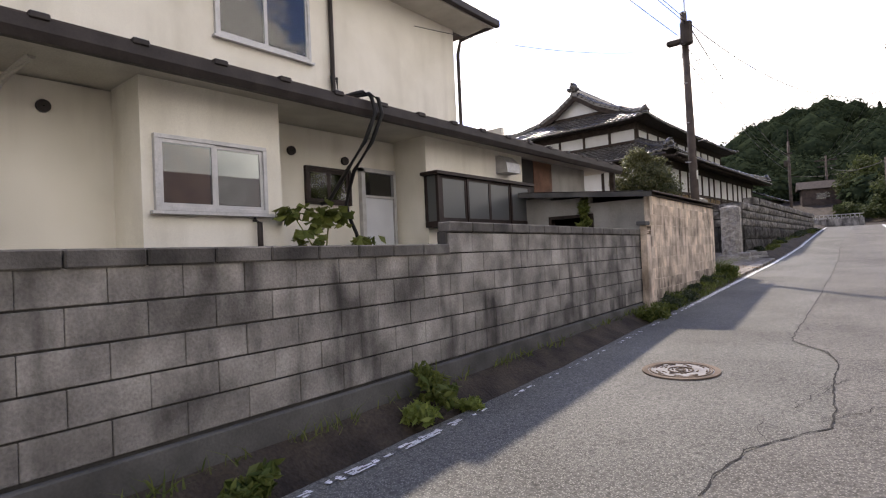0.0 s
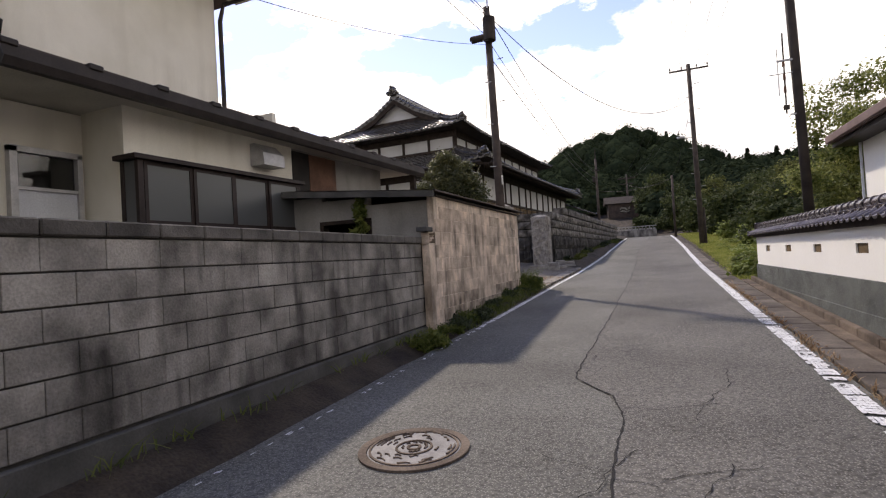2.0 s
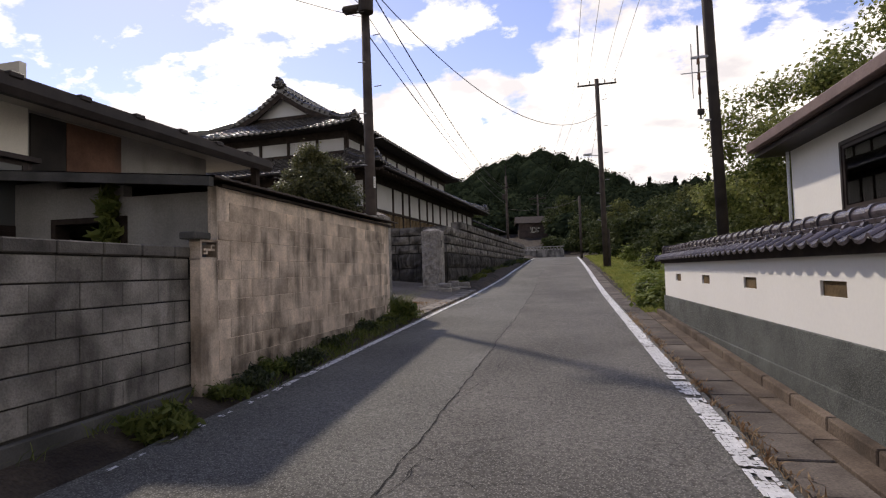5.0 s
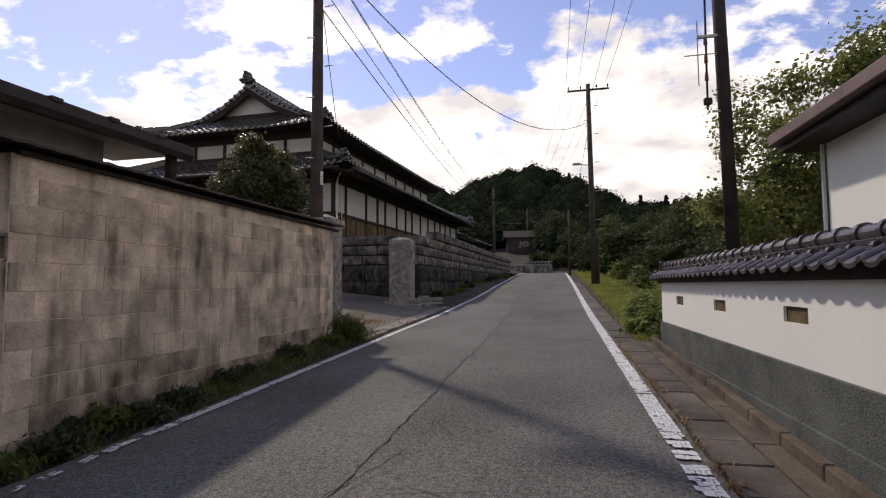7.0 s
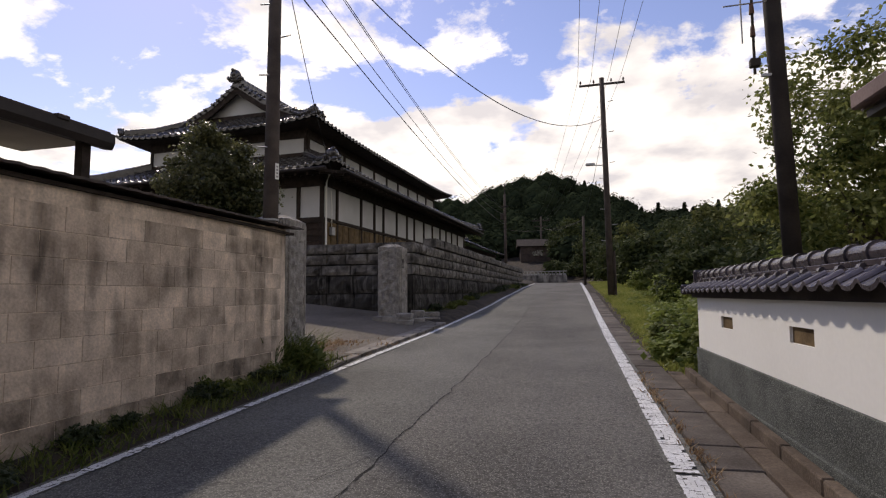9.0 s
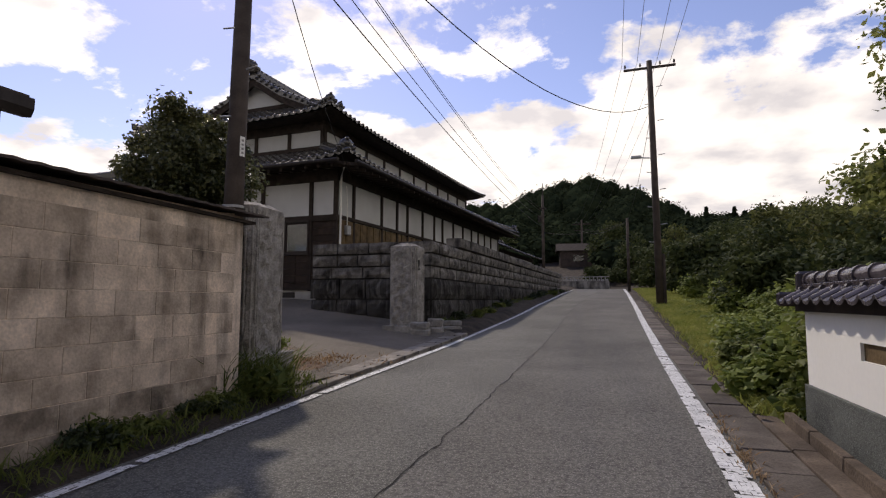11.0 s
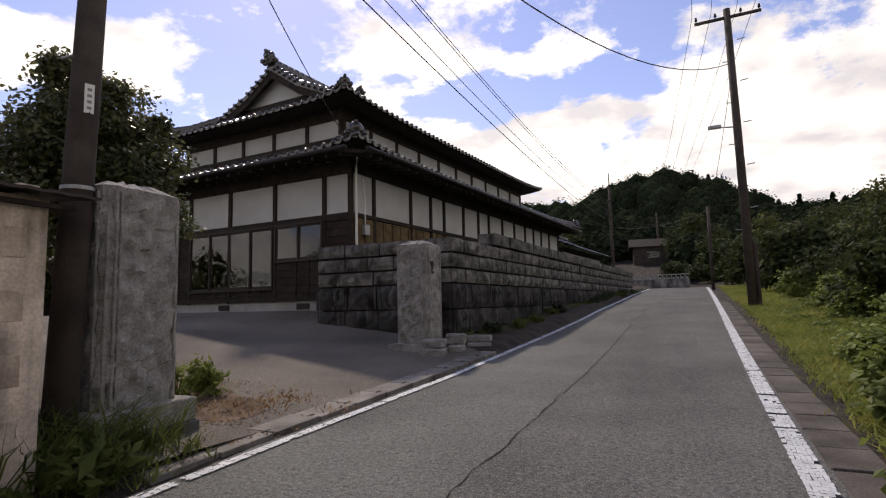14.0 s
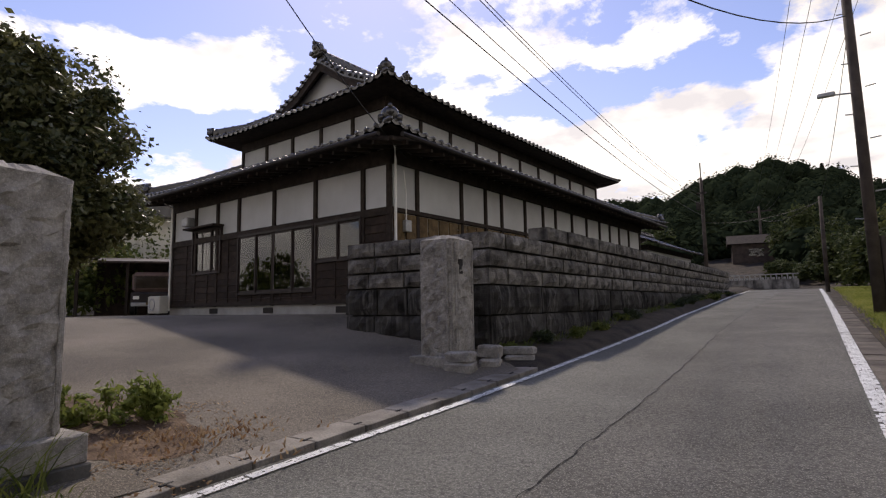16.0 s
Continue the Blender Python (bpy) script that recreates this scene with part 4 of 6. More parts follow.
# lower roof: eaves ring and four slopes
EX0, EY0, EX1, EY1, EZ = -HW - 0.5, -1.0, 0.98, HL + 0.95, 5.25
IX0, IY0, IX1, IY1, IZ = -8.4, 1.5, -1.5, HL - 1.5, 6.36
low = [((EX0, EY0), (EX1, EY0), (IX0, IY0), (IX1, IY0)), ((EX1, EY0), (EX1, EY1), (IX1, IY0), (IX1, IY1)), ((EX1, EY1), (EX0, EY1), (IX1, IY1), (IX0, IY1)), ((EX0, EY1), (EX0, EY0), (IX0, IY1), (IX0, IY0))]
for a, b, c, d in low:
    tiled("lower_roof", ((*a, EZ), (*b, EZ)), ((*c, IZ), (*d, IZ)), big, KAWARA, 0.18, 0.1)
under("lower_eave", EX0 + 0.02, EY0 + 0.02, EX1 - 0.02, EY1 - 0.02, -HW, 0.0, 0.0, HL, EZ - 0.07, EZ + 0.02, big, 0.18)
for k in np.arange(EY0 + 0.1, EY1, 0.42):
    part("rafter", prism([(0.0, EZ + 0.06), (0.94, EZ - 0.12), (0.94, EZ - 0.2), (0.0, EZ - 0.02)], k, k + 0.07, "y"), DARKWOOD, big)
for k in np.arange(EX0 + 0.1, EX1 - 0.1, 0.42):
    part("rafter", prism([(0.0, EZ + 0.06), (-0.94, EZ - 0.12), (-0.94, EZ - 0.2), (0.0, EZ - 0.02)], k, k + 0.07, "x"), DARKWOOD, big)
part("gutter", tube(tube(bmesh.new(), [(EX1 + 0.05, EY0 + 0.3, EZ - 0.05), (EX1 + 0.05, EY1 - 0.3, EZ - 0.05)], 0.055), [(EX0 + 0.3, EY0 - 0.05, EZ - 0.05), (EX1 - 0.3, EY0 - 0.05, EZ - 0.05)], 0.055), GUTTER, big)
for (ex, ey), (ix, iy), rz in (((EX1, EY0), (IX1, IY0), 45), ((EX0, EY0), (IX0, IY0), -45), ((EX1, EY1), (IX1, IY1), 135)):
    ridge([(ex - 0.12 * (ex - ix), ey - 0.12 * (ey - iy), EZ + 0.26), ((ex + ix) / 2, (ey + iy) / 2, (EZ + IZ) / 2 + 0.0), (ix, iy, IZ + 0.05)], big, 0.14, 0.2)
    onigawara((ex - 0.1 * (ex - ix), ey - 0.1 * (ey - iy), EZ + 0.3), 0.5, big, rz)
# upper storey band
UZ0, UZ1 = 6.25, 7.32
part("upper_wall", boxes((IX0 + 0.05, IY0 + 0.05, UZ0, IX1 - 0.05, IY1 - 0.05, UZ1)), HOUSEPLASTER, big, "white plaster band under the upper roof")
for u in np.arange(IX0, IX1 + 0.1, (IX1 - IX0) / 5):
    part("post", boxes((u - 0.06, IY0, UZ0, u + 0.06, IY0 + 0.1, UZ1)), DARKWOOD, big)
for v in np.arange(IY0, IY1 + 0.1, (IY1 - IY0) / 10):
    part("post", boxes((IX1 - 0.1, v - 0.06, UZ0, IX1, v + 0.06, UZ1)), DARKWOOD, big)
part("upper_beam", boxes((IX0, IY0 - 0.02, 7.02, IX1, IY0 + 0.1, 7.33), (IX1 - 0.1, IY0 - 0.02, 7.02, IX1 + 0.02, IY1, 7.33), (IX0, IY0 - 0.02, 6.36, IX1, IY0 + 0.06, 6.48), (IX1 - 0.06, IY0, 6.36, IX1 + 0.02, IY1, 6.48)), DARKWOOD, big)
# upper hip-and-gable roof
UX0, UX1, UY0, UY1, UE = -9.2, -0.65, 0.6, 16.8, 7.32
RXC, RZ = (UX0 + UX1) / 2, 9.53
GY, GZ = 2.35, 8.33
gh = (RZ - GZ) / (RZ - UE) * (UX1 - UX0) / 2          # half the gable's width at its base
vh = (GZ - UE) / (RZ - UE)


def verge_side(v, a0, a1, length):
    f = min(1.0, v / vh)
    return (GY - 0.35 - UY0) * f if v < vh else GY - 0.35 - UY0, length - ((GY - 0.35 - UY0) * f if v < vh else GY - 0.35 - UY0)


def verge_back(v, a0, a1, length):
    b, a = verge_side(v, a0, a1, length)
    return length - a, b


tiled("upper_roof", ((UX1, UY0, UE), (UX1, UY1, UE)), ((RXC, UY0, RZ), (RXC, UY1, RZ)), big, KAWARA, 0.18, 0.22, verge=verge_side)
tiled("upper_roof", ((UX0, UY1, UE), (UX0, UY0, UE)), ((RXC, UY1, RZ), (RXC, UY0, RZ)), big, KAWARA, 0.18, 0.22, verge=verge_side)
tiled("hip_roof", ((UX0, UY0, UE), (UX1, UY0, UE)), ((RXC - gh, GY, GZ), (RXC + gh, GY, GZ)), big, KAWARA, 0.18, 0.06)
tiled("hip_roof", ((UX1, UY1, UE), (UX0, UY1, UE)), ((RXC + gh, UY1 - GY + UY0, GZ), (RXC - gh, UY1 - GY + UY0, GZ)), big, KAWARA, 0.18, 0.06)
under("upper_eave", UX0 + 0.02, UY0 + 0.02, UX1 - 0.02, UY1 - 0.02, IX0, IY0, IX1, IY1, UE - 0.08, UE, big, 0.18)
part("gable_wall", prism([(RXC - gh - 0.1, GZ - 0.3), (RXC + gh + 0.1, GZ - 0.3), (RXC + gh * 0.5, (GZ + RZ) / 2 - 0.15), (RXC, RZ - 0.1), (RXC - gh * 0.5, (GZ + RZ) / 2 - 0.15)], GY + 0.02, UY1 - GY + UY0, "y"), HOUSEPLASTER, big, "white plaster gable")
for s in (-1, 1):
    bm = prism([(RXC, RZ - 0.02), (RXC + s * gh * 0.5, (GZ + RZ) / 2 - 0.2), (RXC + s * (gh + 0.25), GZ - 0.22), (RXC + s * (gh + 0.25), GZ - 0.5), (RXC + s * gh * 0.5, (GZ + RZ) / 2 - 0.5), (RXC, RZ - 0.34)], GY - 0.34, GY - 0.26, "y")
    part("bargeboard", bm, DARKWOOD, big)
    ridge([(RXC + s * (gh + 0.2), GY - 0.25, GZ - 0.16), (RXC + s * gh * 0.5, GY - 0.25, (GZ + RZ) / 2 - 0.16), (RXC, GY - 0.25, RZ + 0.02)], big, 0.12, 0.14)
part("gable_sill", boxes((RXC - gh, GY - 0.1, GZ - 0.06, RXC + gh, GY + 0.05, GZ + 0.1)), DARKWOOD, big)
ridge([(RXC, GY - 0.35, RZ), (RXC, UY1 - GY + UY0 + 0.35, RZ)], big, 0.2, 0.36)
onigawara((RXC, GY - 0.42, RZ + 0.2), 0.6, big)
for ex, ix, rz in ((UX1, RXC + gh, 45), (UX0, RXC - gh, -45)):
    ridge([(ex - 0.1 * (ex - ix), UY0 + 0.1 * (GY - UY0), UE + 0.28), ((ex + ix) / 2, (UY0 + GY) / 2, (UE + GZ) / 2 - 0.02), (ix, GY, GZ)], big, 0.14, 0.2)
    onigawara((ex - 0.06 * (ex - ix), UY0 + 0.06 * (GY - UY0), UE + 0.27), 0.42, big, rz)
onigawara((UX1 - 0.55, UY0 + 1.35, UE + 0.55), 0.32, big, 60)

# store behind it
annex = thing("storehouse", "low plastered storehouse with grey tiled roof", "outbuilding", pose(-7.6, 43.2, 0, 0, 0, -1.8))
part("wall", boxes((-5, 0, 1.2, 0, 8.5, 4.4)), HOUSEPLASTER, annex)
part("cornice", boxes((-5.2, -0.1, 4.3, 0.1, 8.6, 4.55)), DARKWOOD, annex)
tiled("roof", ((0.7, -0.6, 4.5), (0.7, 9.1, 4.5)), ((-2.5, -0.6, 5.9), (-2.5, 9.1, 5.9)), annex, KAWARA, 0.05, 0.05)
tiled("roof", ((-5.7, 9.1, 4.5), (-5.7, -0.6, 4.5)), ((-2.5, 9.1, 5.9), (-2.5, -0.6, 5.9)), annex, KAWARA, 0.05, 0.05)
ridge([(-2.5, -0.7, 5.9), (-2.5, 9.2, 5.9)], annex, 0.18, 0.26)
onigawara((-2.5, -0.75, 6.0), 0.45, annex)


# ---- cream two-storey house behind the block wall ----
left = thing("stucco_house", "cream stucco two-storey house with brown gutters and low sheet roof", "house", pose(0, 0, 0))
for q in ((-7.3, -6, 0.1, -7.15, 2.03, 3.4), (-7.15, 2.03, 0.1, -6.38, 3.79, 3.42), (-7.3, 3.79, 0.1, -7.15, 6.75, 3.4), (-7.15, 6.75, 0.1, -6.38, 9.98, 3.44), (-7.3, 9.98, 0.1, -7.15, 10.6, 3.4)):
    part("lower_wall", boxes(q), STUCCO, left)
part("upper_wall", boxes((-14, -6, 3.4, -8.54, 10.5, 7.2)), STUCCO, left, "cream stucco upper floor")
part("soffit", boxes((-7.3, -6, 3.42, -5.98, 14.25, 3.46)), SOFFIT, left)
part("lower_roof", prism([(-5.86, 3.5), (-5.86, 3.58), (-8.56, 4.42), (-8.56, 4.34)], -6, 14.32, "y"), TIN, left, "dark brown sheet-metal roof")
part("gutter", prism([(-5.98, 3.36), (-5.84, 3.34), (-5.8, 3.42), (-5.8, 3.54), (-5.9, 3.54), (-5.98, 3.5)], -6, 14.34, "y"), GUTTER, left, "dark brown eave gutter")
for y in np.arange(-1.6, 14.2, 0.84):
    part("snow_stop", boxes((-5.88, y, 3.52, -5.78, y + 0.16, 3.585), bevel=0.01), GUTTER, left)
part("upper_eave", prism([(-7.72, 7.1), (-7.72, 7.16), (-14.5, 8.6), (-14.5, 7.1)], -6, 11.25, "y"), TIN, left)
part("upper_soffit", boxes((-8.6, -6, 7.03, -7.75, 11.2, 7.09)), SOFFIT, left)
part("upper_gutter", boxes((-7.76, -6, 7.06, -7.62, 11.3, 7.24), bevel=0.02), GUTTER, left)
for q in ([(-8.48, 6.5, 4.35), (-8.48, 6.5, 7.1)], [(-7.8, 11.1, 7.05), (-8.4, 10.62, 6.75), (-8.45, 10.56, 6.4), (-8.45, 10.56, 4.4)]):
    part("downpipe", tube(bmesh.new(), q, 0.045), GUTTER, left, "dark downpipe")


def side_window(parent, name, x, y0, y1, z0, z1, sashes, frame_mat, label, depth=0.12, sill=True, inner=None, curtain=()):
    """A window in a wall that faces +x."""
    w = part(name, boxes((x - 0.02, y0 - 0.05, z1, x + 0.05, y1 + 0.05, z1 + 0.05), (x - 0.02, y0 - 0.05, z0 - 0.05, x + 0.05, y1 + 0.05, z0), (x - 0.02, y0 - 0.05, z0, x + 0.05, y0, z1), (x - 0.02, y1, z0, x + 0.05, y1 + 0.05, z1), bevel=0.004), frame_mat, parent, label)
    if sill:
        part("sill", boxes((x, y0 - 0.1, z0 - 0.09, x + 0.09, y1 + 0.1, z0 - 0.055)), frame_mat, w)
    pw = (y1 - y0) / sashes
    for k in range(sashes):
        a, b, o = y0 + pw * k, y0 + pw * (k + 1), 0.0 if k % 2 else 0.018
        part("sash", boxes((x + o, a, z0, x + o + 0.02, a + 0.04, z1), (x + o, b - 0.04, z0, x + o + 0.02, b, z1), (x + o, a + 0.04, z0, x + o + 0.02, b - 0.04, z0 + 0.04), (x + o, a + 0.04, z1 - 0.04, x + o + 0.02, b - 0.04, z1)), frame_mat, w)
        part("pane", boxes((x + o + 0.006, a + 0.04, z0 + 0.04, x + o + 0.012, b - 0.04, z1 - 0.04)), PANE if inner is not FROST else FROST, w).visible_shadow = False
    if inner is not FROST:
        # near-black sheet just behind the panes, painted shade of an unbuilt room
        part("room", boxes((x - 0.012, y0, z0, x - 0.006, y1, z1)), inner or HOLLOWSHADE, w, "near-black sheet for the unlit room behind the glass")
    for c0, c1, cm in curtain:
        bm = bmesh.new()
        n = 24
        lo = [bm.verts.new((x - 0.002 + 0.003 * math.sin(k * 1.6), c0 + (c1 - c0) * k / n, z0 + 0.05)) for k in range(n + 1)]
        hi = [bm.verts.new((x - 0.002, c0 + (c1 - c0) * k / n, z1 - 0.05)) for k in range(n + 1)]
        for k in range(n):
            bm.faces.new((lo[k], lo[k + 1], hi[k + 1], hi[k]))
        part("curtain", bm, cm, w, smooth=True)
    return w


side_window(left, "window", -6.37, 2.2, 3.5, 1.98, 2.74, 2, ALU, "aluminium sliding window with pale net curtain", curtain=((2.85, 3.5, CURTAIN), (2.2, 2.8, BROWNCURT)))
side_window(left, "window", -7.14, 4.78, 5.6, 2.25, 2.75, 2, BROWNALU, "small dark-framed window", sill=False)
side_window(left, "window", -8.53, 4.15, 5.95, 5.12, 6.35, 2, ALU, "upper aluminium sliding window")
door = part("door", boxes((-7.15, 5.93, 0.75, -7.1, 6.62, 2.36)), DOORPAINT, left, "pale grey back door with dark glass above")
part("door_glass", boxes((-7.15, 5.95, 2.4, -7.11, 6.6, 2.8)), PANE, door)
# shade behind the door glass, as a near-black sheet
part("door_room", boxes((-7.149, 5.94, 2.39, -7.146, 6.61, 2.8)), HOLLOWSHADE, door)
part("door_frame", boxes((-7.15, 5.85, 0.75, -7.06, 5.93, 2.86), (-7.15, 6.62, 0.75, -7.06, 6.68, 2.86), (-7.15, 5.85, 2.8, -7.06, 6.68, 2.87), (-7.15, 5.93, 2.36, -7.07, 6.62, 2.4)), ALU, door)
# glazed bay
bay = part("bay_window", boxes((-6.4, 6.7, 1.8, -6.08, 9.8, 1.9), (-6.42, 6.62, 2.7, -6.02, 9.86, 2.76), (-6.4, 6.7, 1.9, -6.34, 6.76, 2.7), (-6.14, 6.7, 1.9, -6.08, 6.78, 2.7), (-6.14, 9.74, 1.9, -6.08, 9.8, 2.7), bevel=0.004), BROWNALU, left, "brown-framed glazed bay with frosted panes")
for k in range(4):
    a, b = 6.8 + 0.735 * k, 6.8 + 0.735 * (k + 1)
    o = 0.02 if k % 2 else 0.0
    part("sash", boxes((-6.13 + o, a, 1.9, -6.1 + o, a + 0.05, 2.7), (-6.13 + o, b - 0.05, 1.9, -6.1 + o, b, 2.7), (-6.13 + o, a + 0.05, 1.9, -6.1 + o, b - 0.05, 1.96), (-6.13 + o, a + 0.05, 2.65, -6.1 + o, b - 0.05, 2.7)), BROWNALU, bay)
    part("pane", boxes((-6.12 + o, a + 0.05, 1.96, -6.11 + o, b - 0.05, 2.65)), FROST, bay, "grey frosted pane")
part("side_pane", boxes((-6.34, 6.72, 1.9, -6.14, 6.74, 2.7)), FROST, bay)
# hooded vent, small vents, conduits
bm = prism([(0.0, 0.0), (0.0, 0.36), (0.1, 0.36), (0.26, 0.2), (0.28, 0.05), (0.28, 0.0)], 8.95, 9.45, "y")
hood = part("vent_hood", bm, GALV, left, "dull metal extractor hood", m=Matrix.Translation((-6.38, 0, 2.95)))
for y, z, x in ((1.35, 3.1, -7.12), (4.5, 3.0, -7.12), (5.55, 2.95, -7.12)):
    part("vent_cap", disc(bmesh.new(), 0.01, 0.07, 0.0, 0.05, 14), GUTTER, left, "dark round vent cap", m=Matrix.Translation((x - 0.03, y, z)) @ pose(0, 0, 0, 0, 90, 0))
part("waste_pipe", tube(bmesh.new(), [(-6.3, 3.4, 0.3), (-6.3, 3.4, 1.82), (-6.36, 3.36, 1.86)], 0.035), GUTTER, left)
part("gas_pipe", tube(bmesh.new(), [(-6.95, 0.78, 0.2), (-6.95, 0.78, 2.9), (-6.95, 0.95, 3.25), (-6.5, 1.1, 3.42)], 0.045), SOFFIT, left, "cream painted pipe")
part("meter_box", boxes((-7.0, 0.45, 1.85, -6.85, 0.75, 2.25), bevel=0.03), SOFFIT, left)
part("rear_board", boxes((-6.52, 9.98, 1.5, -6.42, 13.2, 3.42)), GREYBOARD, left, "grey boarded end wall")
# flat near-black sheet paints the shade of an opening
part("end_opening", boxes((-6.42, 10.03, 2.5, -6.4, 10.5, 3.38)), HOLLOWSHADE, left)
part("brown_board", boxes((-6.42, 10.5, 2.6, -6.39, 11.35, 3.38)), BROWNPANEL, left, "reddish-brown board patch")
part("end_wall", boxes((-14, 10.5, 0.1, -7.2, 10.6, 4.3), (-8.6, 13.5, 0.1, -7.2, 13.6, 3.8)), STUCCO, left)
part("corner_post", boxes((-6.05, 13.98, 0.3, -5.93, 14.1, 3.42)), DARKWOOD, left)
cab = thing("hose_pair", "two black insulated pipes bent over the gutter", "pipe", pose(0, 0, 0))
for d, tail in ((0.0, [(-6.9, 5.01, 2.24), (-7.08, 5.0, 2.2)]), (0.13, [(-6.75, 5.22, 2.2), (-6.78, 5.28, 2.02), (-6.85, 5.5, 1.72), (-6.85, 5.58, 1.4)])):
    route = [(-8.46, 6.44, 4.9), (-8.3, 6.34, 4.42), (-7.2, 5.62, 4.06), (-6.2, 4.98, 3.76), (-5.88, 4.86, 3.69), (-5.74, 4.9, 3.6), (-5.72, 4.95, 3.38), (-5.93, 4.92, 3.0), (-6.3, 4.88, 2.62)]
    part("pipe", tube(bmesh.new(), [(x, y + d, z) for x, y, z in route] + tail, 0.03), WIRE, cab, smooth=True)


# ---- white garden wall with tile coping ----
MR = pose(2.06, 0, 0, 0, 0, 92.5)                # x along the lane, +y towards it
wr = thing("wall_white", "white plastered garden wall with dark pebble-dash base", "wall", MR, kind="structure")
LR = 15.55
HOLES = [14.38 - 1.7 * k for k in range(11)]
xs = [-4.0] + sum([[h_ - 0.19, h_ + 0.19] for h_ in sorted(HOLES) if h_ > -3.5], []) + [LR]
part("plaster_low", boxes((-4, -0.22, 0.78, LR, 0.0, 1.06)), PLASTER, wr)
part("plaster_high", boxes((-4, -0.22, 1.17, LR, 0.0, 1.345)), PLASTER, wr)
for a, b in zip(xs[::2], xs[1::2]):
    part("plaster_pier", boxes((a, -0.22, 1.06, b, 0.0, 1.17)), PLASTER, wr)
part("opening_back", boxes((-4, -0.035, 1.05, LR - 0.2, -0.02, 1.18)), LATTICE, wr, "brown board behind the openings")
part("dado", boxes((-4, -0.24, -0.3, LR + 0.02, 0.025, 0.78), bevel=0.004), PEBBLE, wr, "dark green-grey pebble-dash base")
part("footing_lip", boxes((-4, 0.02, -0.3, LR + 0.03, 0.045, 0.43), bevel=0.004), PEBBLE, wr)
part("wall_plate", boxes((-4, -0.2, 1.345, LR + 0.05, 0.05, 1.435)), DARKWOOD, wr, "dark timber plate under the tiles")

# ---- house behind it ----
rh = thing("white_house", "white-rendered house with brown metal roof edge", "house", pose(2.86, 13.6, 0, 0, 0, 2.0))
part("wall", boxes((0, -16, 0.2, 0.15, 0, 2.9), (0.15, -0.15, 0.2, 7, 0, 2.9)), PLASTER, rh)
part("roof", prism([(-0.36, 2.93), (-0.36, 3.08), (4.2, 4.75), (8.6, 3.1), (8.6, 2.95), (4.2, 4.6)], -16, 0.42, "y"), FASCIA, rh, "brown sheet-metal roof with broad fascia")
part("soffit", boxes((-0.34, -16, 2.86, 0.1, 0.38, 2.92)), BROWNALU, rh)
part("gutter", boxes((-0.44, -16, 2.94, -0.36, 0.42, 3.08), bevel=0.015), FASCIA, rh)
part("gable", prism([(0.05, 2.9), (4.2, 4.55), (8.3, 2.95)], -0.12, 0.0, "y"), PLASTER, rh)
part("downpipe", tube(bmesh.new(), [(-0.03, 0.03, 0.3), (-0.03, 0.03, 2.9)], 0.022), DOORPAINT, rh)
sw = thing("white_house_window", "dark brown framed window with pale blinds", "window", pose(2.86, 13.6, 0, 0, 0, 182.0))
sw.parent = rh
sw.matrix_basis = pose(0, 0, 0, 0, 0, 180)
win = side_window(sw, "casing", 0.01, 1.55, 3.6, 1.88, 2.6, 2, BROWNALU, "", sill=True, inner=HOLLOWSHADE, curtain=((1.6, 3.5, CURTAIN),))
for key in ("label", "category"):
    if key in sw:
        del sw[key]
sw.name = "window"

# ---- utility poles ----
def pole(name, label, x, y, z0, z1, r0, r1, material, lean=(0, 0)):
    t = thing(name, label, "utility pole", pose(x, y, 0), group="utility poles")
    part("shaft", tube(bmesh.new(), [(0, 0, z0 - 0.3), (lean[0] * 0.5, lean[1] * 0.5, (z0 + z1) / 2), (*lean, z1)], r0, r1, 14), material, t, smooth=True)
    return t


p1 = pole("utility_pole", "brown concrete utility pole by the shed with lamp and plate", -4.25, 15.56, 0.2, 7.9, 0.125, 0.085, POLEWOOD, (-0.2, 0.36))
plate = part("plate", boxes((0.108, -0.035, 3.12, 0.114, 0.035, 3.36), bevel=0.002), PLASTER, p1, "small white plate", m=pose(-0.082, 0.148, 0, 0, 0, -14))
for k in range(4):
    part("mark", boxes((0.114, -0.016, 3.15 + 0.05 * k, 0.1155, 0.016, 3.175 + 0.05 * k)), GREYBOARD, plate, "dark unreadable mark")
for k, z in enumerate(np.arange(3.6, 7.4, 0.55)):
    s = 1 if k % 2 else -1
    part("step_bolt", tube(bmesh.new(), [(s * 0.1, 0.05, z), (s * 0.26, 0.05, z + 0.015)], 0.011, sides=6), GALV, p1)
part("band", disc(bmesh.new(), 0.105, 0.121, 2.5, 2.53, 20), GALV, p1, m=Matrix.Translation((-0.062, 0.112, 0.0)))
part("transformer", tube(bmesh.new(), [(-0.08, 0.12, 6.9), (-0.08, 0.12, 7.5)], 0.16, sides=12), POLEDARK, p1)
lamp = part("lamp_head", boxes((-0.62, 0.05, 6.95, -0.2, 0.25, 7.1), bevel=0.04), POLEDARK, p1, "dark street lamp head")
part("top_pin", tube(bmesh.new(), [(-0.12, 0.2, 7.8), (-0.12, 0.2, 8.4)], 0.02), GALV, p1)

